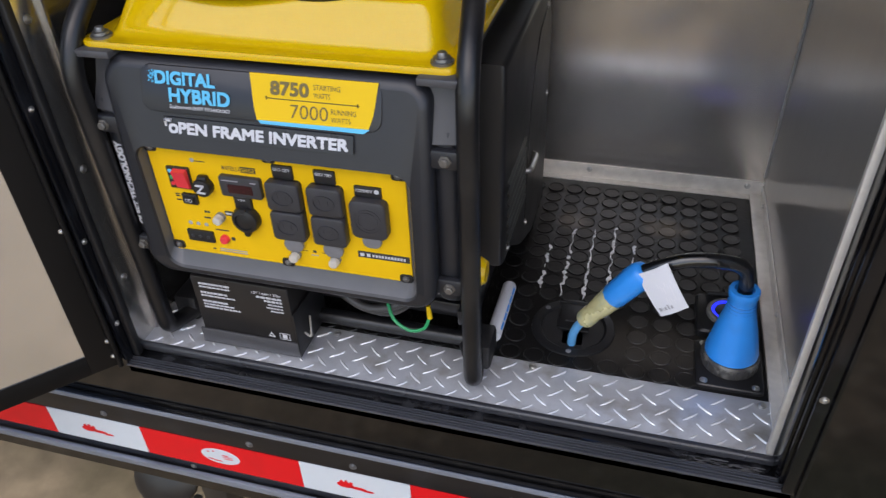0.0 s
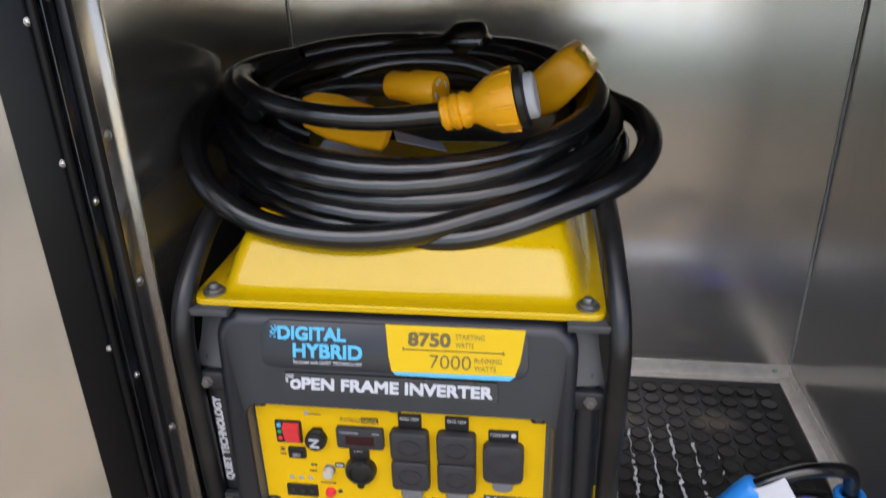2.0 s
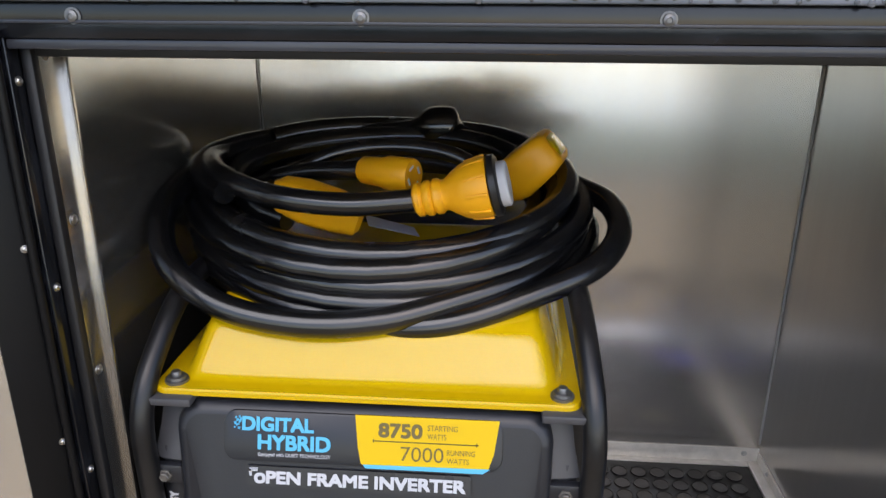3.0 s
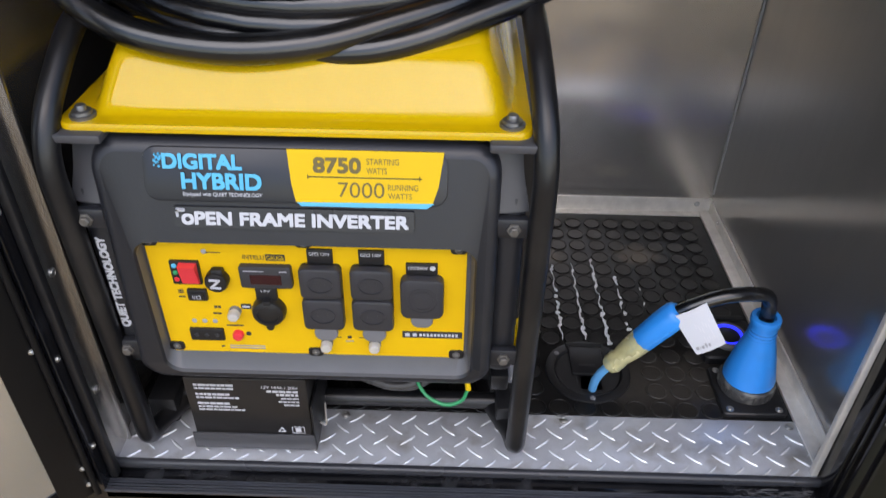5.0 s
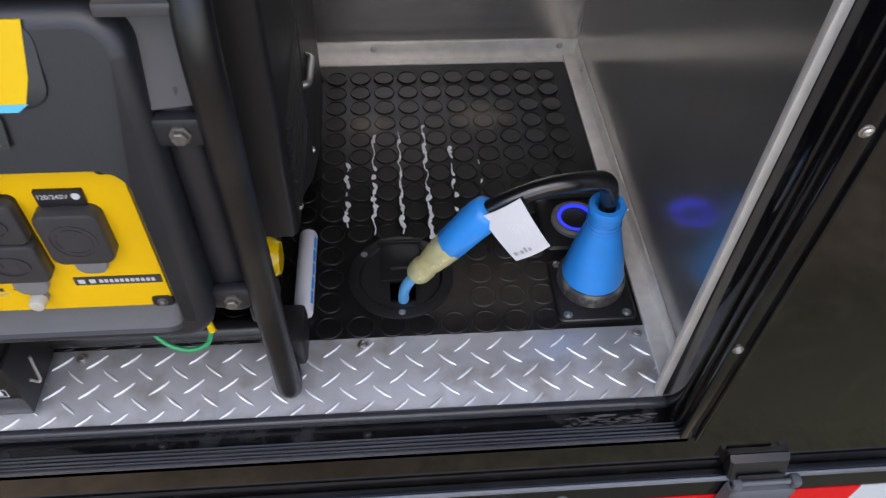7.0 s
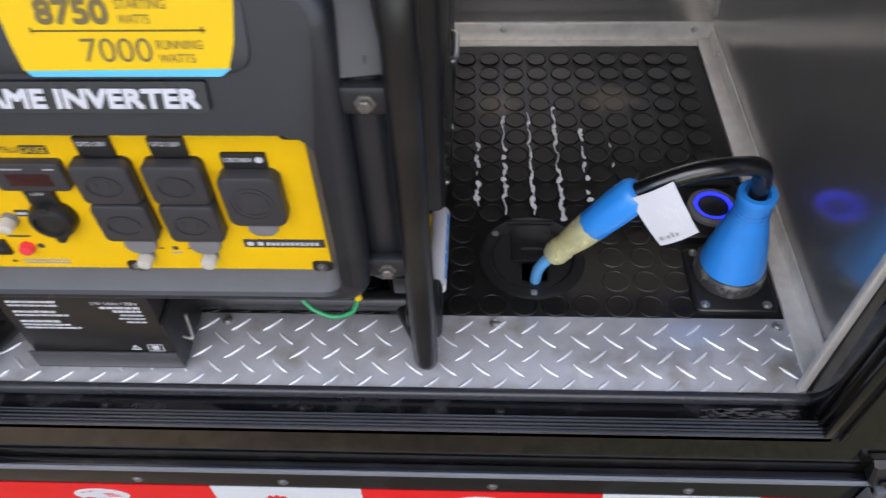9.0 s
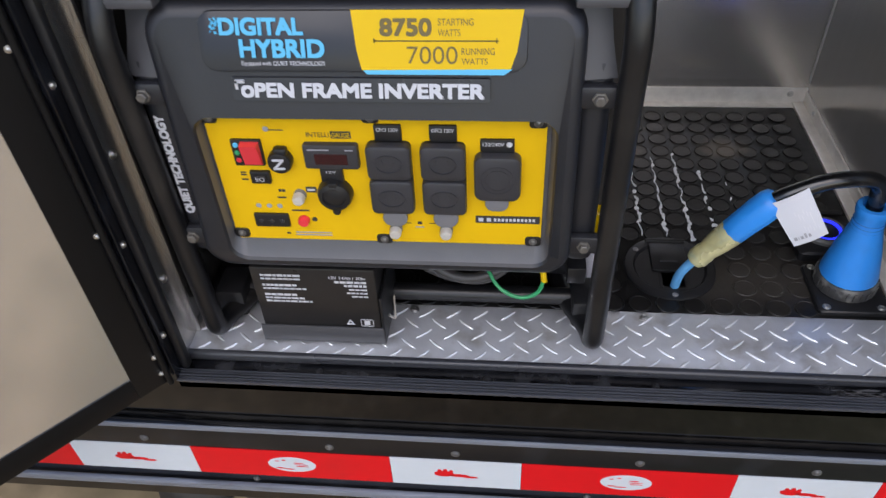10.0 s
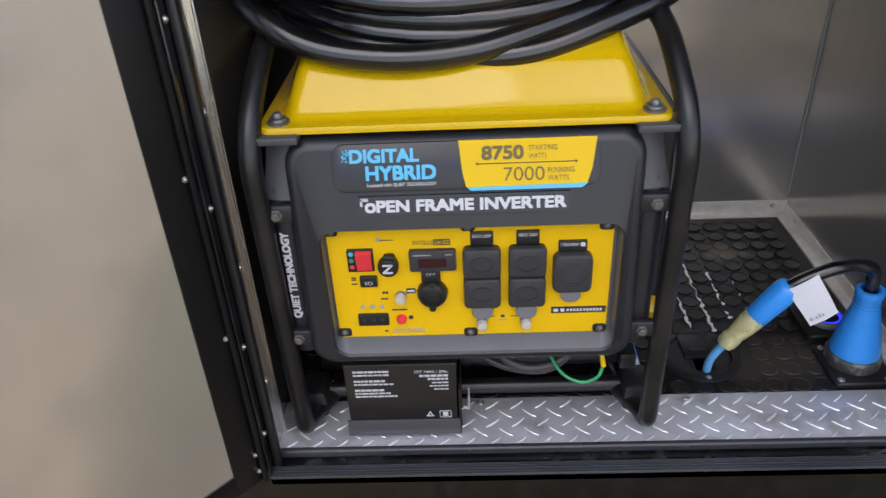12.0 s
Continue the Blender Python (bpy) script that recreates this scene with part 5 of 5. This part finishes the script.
part("plug_nose", lathe([(0.0165, ln * 0.505), (0.0172, ln * 0.52), (0.0160, ln * 0.68), (0.0138, ln * 0.80), (0.0128, ln * 0.83), (0.0142, ln * 0.86), (0.0142, ln * 0.96), (0.0118, ln)], 12, pl), M_AMBERCLEAR, adapter, "cloudy amber plug nose")
part("wire", sweep(smooth_path([tuple(e1 + (e0 - e1) * 0.04), (0.384, 0.174, 0.042), (0.379, 0.178, 0.022), (0.378, 0.181, 0.001)], 8), 0.0062, 12), M_BLUEWIRE, adapter, "light blue wire")
# paper flag wrapped round the cable, a little curled
TA, TB, TC, TD = Vector((0.454, 0.150, 0.170)), Vector((0.489, 0.1445, 0.199)), Vector((0.523, 0.1345, 0.143)), Vector((0.492, 0.1380, 0.118))


def on_tag(u, v, lift=0.0):
    p = TA.lerp(TB, u).lerp(TD.lerp(TC, u), v)
    return p + Vector((0.0, -0.004 * math.sin(v * 2.6) - 0.002 * math.sin(u * 3.1) - lift, 0.0))


bm = bmesh.new()
lay = [[[bm.verts.new(on_tag(i / 8, j / 10, d)) for i in range(9)] for j in range(11)] for d in (0.0, -0.0005)]
for g in lay:
    for j in range(10):
        for i in range(8):
            bm.faces.new((g[j][i], g[j][i + 1], g[j + 1][i + 1], g[j + 1][i]))
tagp = part("paper_tag", bm, M_WHITE, adapter, "white printed paper flag")


def tag_bar(b, u0, u1, v0, v1):
    quad = [(u0, v0), (u1, v0), (u1, v1), (u0, v1)]
    rings([[on_tag(u, v, 0.0001) for u, v in quad], [on_tag(u, v, 0.0004) for u, v in quad]], bm=b)


b = bmesh.new()
for k in range(7):
    tag_bar(b, 0.42 + 0.07 * k, 0.44 + 0.07 * k, 0.30 + 0.05 * (k % 3), 0.80 - 0.06 * (k % 2))
part("small_print", b, M_FAINT, tagp)
b = bmesh.new()
for u0, u1, v0 in ((0.10, 0.19, 0.80), (0.22, 0.24, 0.81), (0.28, 0.36, 0.81), (0.40, 0.46, 0.77), (0.50, 0.57, 0.81)):
    tag_bar(b, u0, u1, v0, 0.88)
part("small_print", b, M_GREYPRINT, tagp)

outlet = thing("lit_outlet", "black flush outlet with a lit blue ring", "power outlet")
OX, OY = 0.597, 0.283
part("base", rings([[(px, py, z) for px, py in rrect(OX - h, OX + h, OY - h, OY + h, 0.008, 4)] for h, z in ((0.044, 0.0003), (0.044, 0.012), (0.041, 0.015))]), M_BLACK, outlet, "black square base")
part("bezel", lathe([(0.030, 0.015), (0.030, 0.020), (0.027, 0.023), (0.0235, 0.023), (0.0235, 0.019)], 36, Matrix.Translation((OX, OY, 0)), cap=False), M_BEZELGREY, outlet, "grey round bezel")
part("ring_light", lathe([(0.0232, 0.0200), (0.0225, 0.0222), (0.0190, 0.0222), (0.0185, 0.0200)], 36, Matrix.Translation((OX, OY, 0)), cap=False), M_LED, outlet, "glowing blue ring")
part("cap", lathe([(0.0183, 0.0150), (0.0183, 0.0205), (0.0165, 0.0215)], 32, Matrix.Translation((OX, OY, 0))), M_RUBBER, outlet, "black round cap")
part("base_bar", box(OX - 0.030, OX + 0.034, OY + 0.036, OY + 0.044, 0.015, 0.023, 0.003), M_RUBBER, outlet)

grommet = thing("cable_hatch", "round black cable hatch let into the mat", "cable hatch")
GX, GY = 0.376, 0.216
part("rim", lathe([(0.0625, 0.0002), (0.0620, 0.0032), (0.0590, 0.0042), (0.0500, 0.0042), (0.0480, 0.0022), (0.0470, 0.0004)], 56, Matrix.Translation((GX, GY, 0)), cap=False), M_BLACK, grommet, "black round rim")
part("well", lathe([(0.0470, 0.0003), (0.0465, 0.0010)], 40, Matrix.Translation((GX, GY, 0))), M_RUBBER, grommet)
part("flap", box(GX - 0.024, GX + 0.024, GY - 0.008, GY + 0.050, 0.0014, 0.0052, 0.0012), M_BLACK, grommet, "black hinged flap")
part("opening", box(GX - 0.013, GX + 0.017, GY - 0.040, GY - 0.010, 0.0008, 0.0016), M_TUBE, grommet, "dark wire opening")
part("flap_hinge", box(GX - 0.028, GX + 0.028, GY + 0.050, GY + 0.056, 0.0014, 0.0075, 0.002), M_BLACK, grommet)
part("flap_notch", box(GX - 0.012, GX + 0.012, GY + 0.008, GY + 0.011, 0.0050, 0.0062, 0.0004), M_COVER, grommet)
part("throat", box(GX - 0.018, GX + 0.018, GY - 0.036, GY - 0.010, 0.0010, 0.0016, 0), M_RUBBER, grommet, "dark cable opening")
for sx, sy in ((-0.043, 0.034), (0.0, -0.0545), (0.044, 0.033)):
    screw_head("screw", (GX + sx, GY + sy, 0.0040), (0, 0, 1), 0.0034, M_TAB, grommet, 0.0015)

pen = thing("paint_marker", "white plastic tube with a blue stripe lying on the mat", "marker tube")
pa, pb = Vector((0.265, 0.158, 0.0118)), Vector((0.266, 0.290, 0.0118))
pq = Matrix.Translation(pa) @ (pb - pa).to_track_quat("Z", "Y").to_matrix().to_4x4()
tube = part("tube", lathe([(0.0085, 0), (0.0105, 0.0015), (0.0110, 0.004), (0.0110, 0.118), (0.0100, 0.121), (0.0070, 0.1215)], 24, pq), M_WHITE, pen, "white tube")
b = bmesh.new()
for k in range(5):
    loops = []
    for z in (0.012 + k * 0.0205, 0.029 + k * 0.0205):
        loops.append([pq @ Vector((r * math.cos(t), r * math.sin(t), z)) for r, t in [(0.01125, radians(a)) for a in (140, 147, 155, 162)] + [(0.0108, radians(a)) for a in (162, 155, 147, 140)]])
    rings(loops, bm=b)
part("stripe", b, M_BLUE, pen, "broken blue stripe")

# ---- outside fittings ----
latch = thing("grey_junction_box", "weathered grey plastic box with hinged cover on the rail", "junction box")
part("back_box", rings([[(x, y, z) for x, y, z in ((0.730 + i, -0.0005, -0.094), (0.730 + i, yb, -0.094), (0.730 + i, yt, -0.071), (0.730 + i, -0.0005, -0.067))] for i, yb, yt in ((0.0, -0.014, -0.006), (0.003, -0.018, -0.009), (0.065, -0.018, -0.009), (0.068, -0.014, -0.006))]), M_BLACK, latch, "black sloping upper housing")
part("recess_bar", box(0.738, 0.790, -0.0195, -0.0170, -0.091, -0.083, 0.001), M_RUBBER, latch)
lid = part("cover", rings([[(px, y, pz) for px, pz in rrect(0.735 + i, 0.815 - i, -0.235 + i, -0.106 - i, 0.008, 4)] for y, i in ((-0.0125, 0.0), (-0.026, 0.002), (-0.031, 0.009))]), M_GREYBOX, latch, "grey hinged cover")
part("cover_panel", slab(0.750, 0.800, -0.190, -0.122, 0.004, -0.034, -0.030, 0.0015), M_GREYBOX, lid)
for x in (0.741, 0.809):
    part("hinge_lug", box(x - 0.006, x + 0.006, -0.027, -0.013, -0.108, -0.093, 0.004), M_GREYBOX, lid)
part("hinge_pin", rod((0.735, -0.020, -0.100), (0.815, -0.020, -0.100), 0.0035, n=12), M_GREYBOX, lid)

jack = thing("stabilizer_jack", "dark grey folded jack with round foot under the trailer", "jack")
part("foot_plate", lathe([(0.066, 0), (0.070, 0.004), (0.068, 0.012), (0.052, 0.022), (0.022, 0.026)], 36, pose(-0.400, 0.115, -0.480, 58, 10, 0)), M_BATTERY, jack, "round black foot")
part("strut", sweep(corner_path([(-0.385, 0.130, -0.470), (-0.340, 0.150, -0.39), (-0.310, 0.160, -0.290)], 0.03, 5), 0.017, 12), M_TRIM, jack, "black strut")
part("bracket", box(-0.290, -0.235, 0.075, 0.120, -0.540, -0.2995, 0.005), M_BATTERY, jack, "black steel leg")
part("pin", rod((-0.317, 0.085, -0.49), (-0.323, 0.078, -0.55), 0.010, 0.008, 12), M_STEEL, jack, "plated steel pin")

# ---- pieces of the floor ----
P = 0.0358


def tread_mesh(ang):
    L, W, Hh = 0.0128, 0.0018, 0.0016
    m = pose(0, 0, 0, 0, 0, ang)
    prof = [(-L, 0), (-L * 0.45, -W), (L * 0.45, -W), (L, 0), (L * 0.45, W), (-L * 0.45, W)]
    b = rings([[m @ Vector((p, q, -0.0005)) for p, q in prof], [m @ Vector((p * 0.95, q * 0.85, Hh * 0.6)) for p, q in prof], [m @ Vector((p * 0.70, q * 0.25, Hh)) for p, q in prof]])
    me = bpy.data.meshes.new("tread_bar")
    bmesh.ops.recalc_face_normals(b, faces=b.faces[:])
    b.to_mesh(me)
    b.free()
    me.materials.append(M_BARS)
    return me


for half, ang in ((0.0, -40), (0.5, 40)):
    me = tread_mesh(ang)
    for i in range(-26, 4):
        for j in range(0, 7):
            x, y = 0.6017 + (i + half) * P, 0.0262 + (j + half - 1) * P
            if X0 + 0.014 < x < X1 - 0.014 and 0.041 < y < 0.127:
                ob = new("tread_bar", me)
                ob.location, ob.parent = (x, y, 0), plate
stud_bm = lathe(STUD, 18)
bmesh.ops.recalc_face_normals(stud_bm, faces=stud_bm.faces[:])
stud_me = bpy.data.meshes.new("stud")
stud_bm.to_mesh(stud_me)
stud_bm.free()
stud_me.materials.append(M_MAT)
for p in stud_me.polygons:
    p.use_smooth = True
stud_me.set_sharp_from_angle(angle=radians(38))
under = bmesh.new()
for i in range(-15, 11):
    for j in range(0, 14):
        x, y = CX + i * CP, CY + j * CP
        if not (X0 + 0.016 < x < X1 - 0.038 and y < YB - 0.035):
            continue
        if math.hypot(x - 0.376, y - 0.216) < 0.070 or (x > 0.545 and y < 0.24) or (x > 0.545 and y < 0.335):
            continue
        if x < 0.24:
            lathe(STUD, 12, Matrix.Translation((x, y, 0)), bm=under)
        else:
            ob = new("stud", stud_me)
            ob.location, ob.parent = (x, y, 0), mat_thing
tagged(part("studs_under_generator", under, M_MAT, mat_thing), kind="stuff")

# rain beads on the drip rail and the skin over the opening
rng = random.Random(11)
beads = bmesh.new()
for k in range(170):
    x, r = rng.uniform(-0.35, 0.75), rng.uniform(0.0012, 0.0034)
    if k % 2:
        m = Matrix.Translation((x, -0.0005, OZ1 + 0.044 + rng.random() ** 2 * 0.05)) @ pose(0, 0, 0, 90)
    else:
        m = Matrix.Translation((x, -0.0160, OZ1 + 0.028 + rng.random() * 0.006)) @ pose(0, 0, 0, 90)
    lathe([(r, -0.0004), (r * 0.85, r * 0.35), (r * 0.45, r * 0.6)], 8, m, bm=beads)
tagged(part("rain_beads", beads, M_DROP, skin), kind="stuff")

for ob in scene.objects:
    if ob.name.startswith("small_print"):
        ob["kind"] = "stuff"
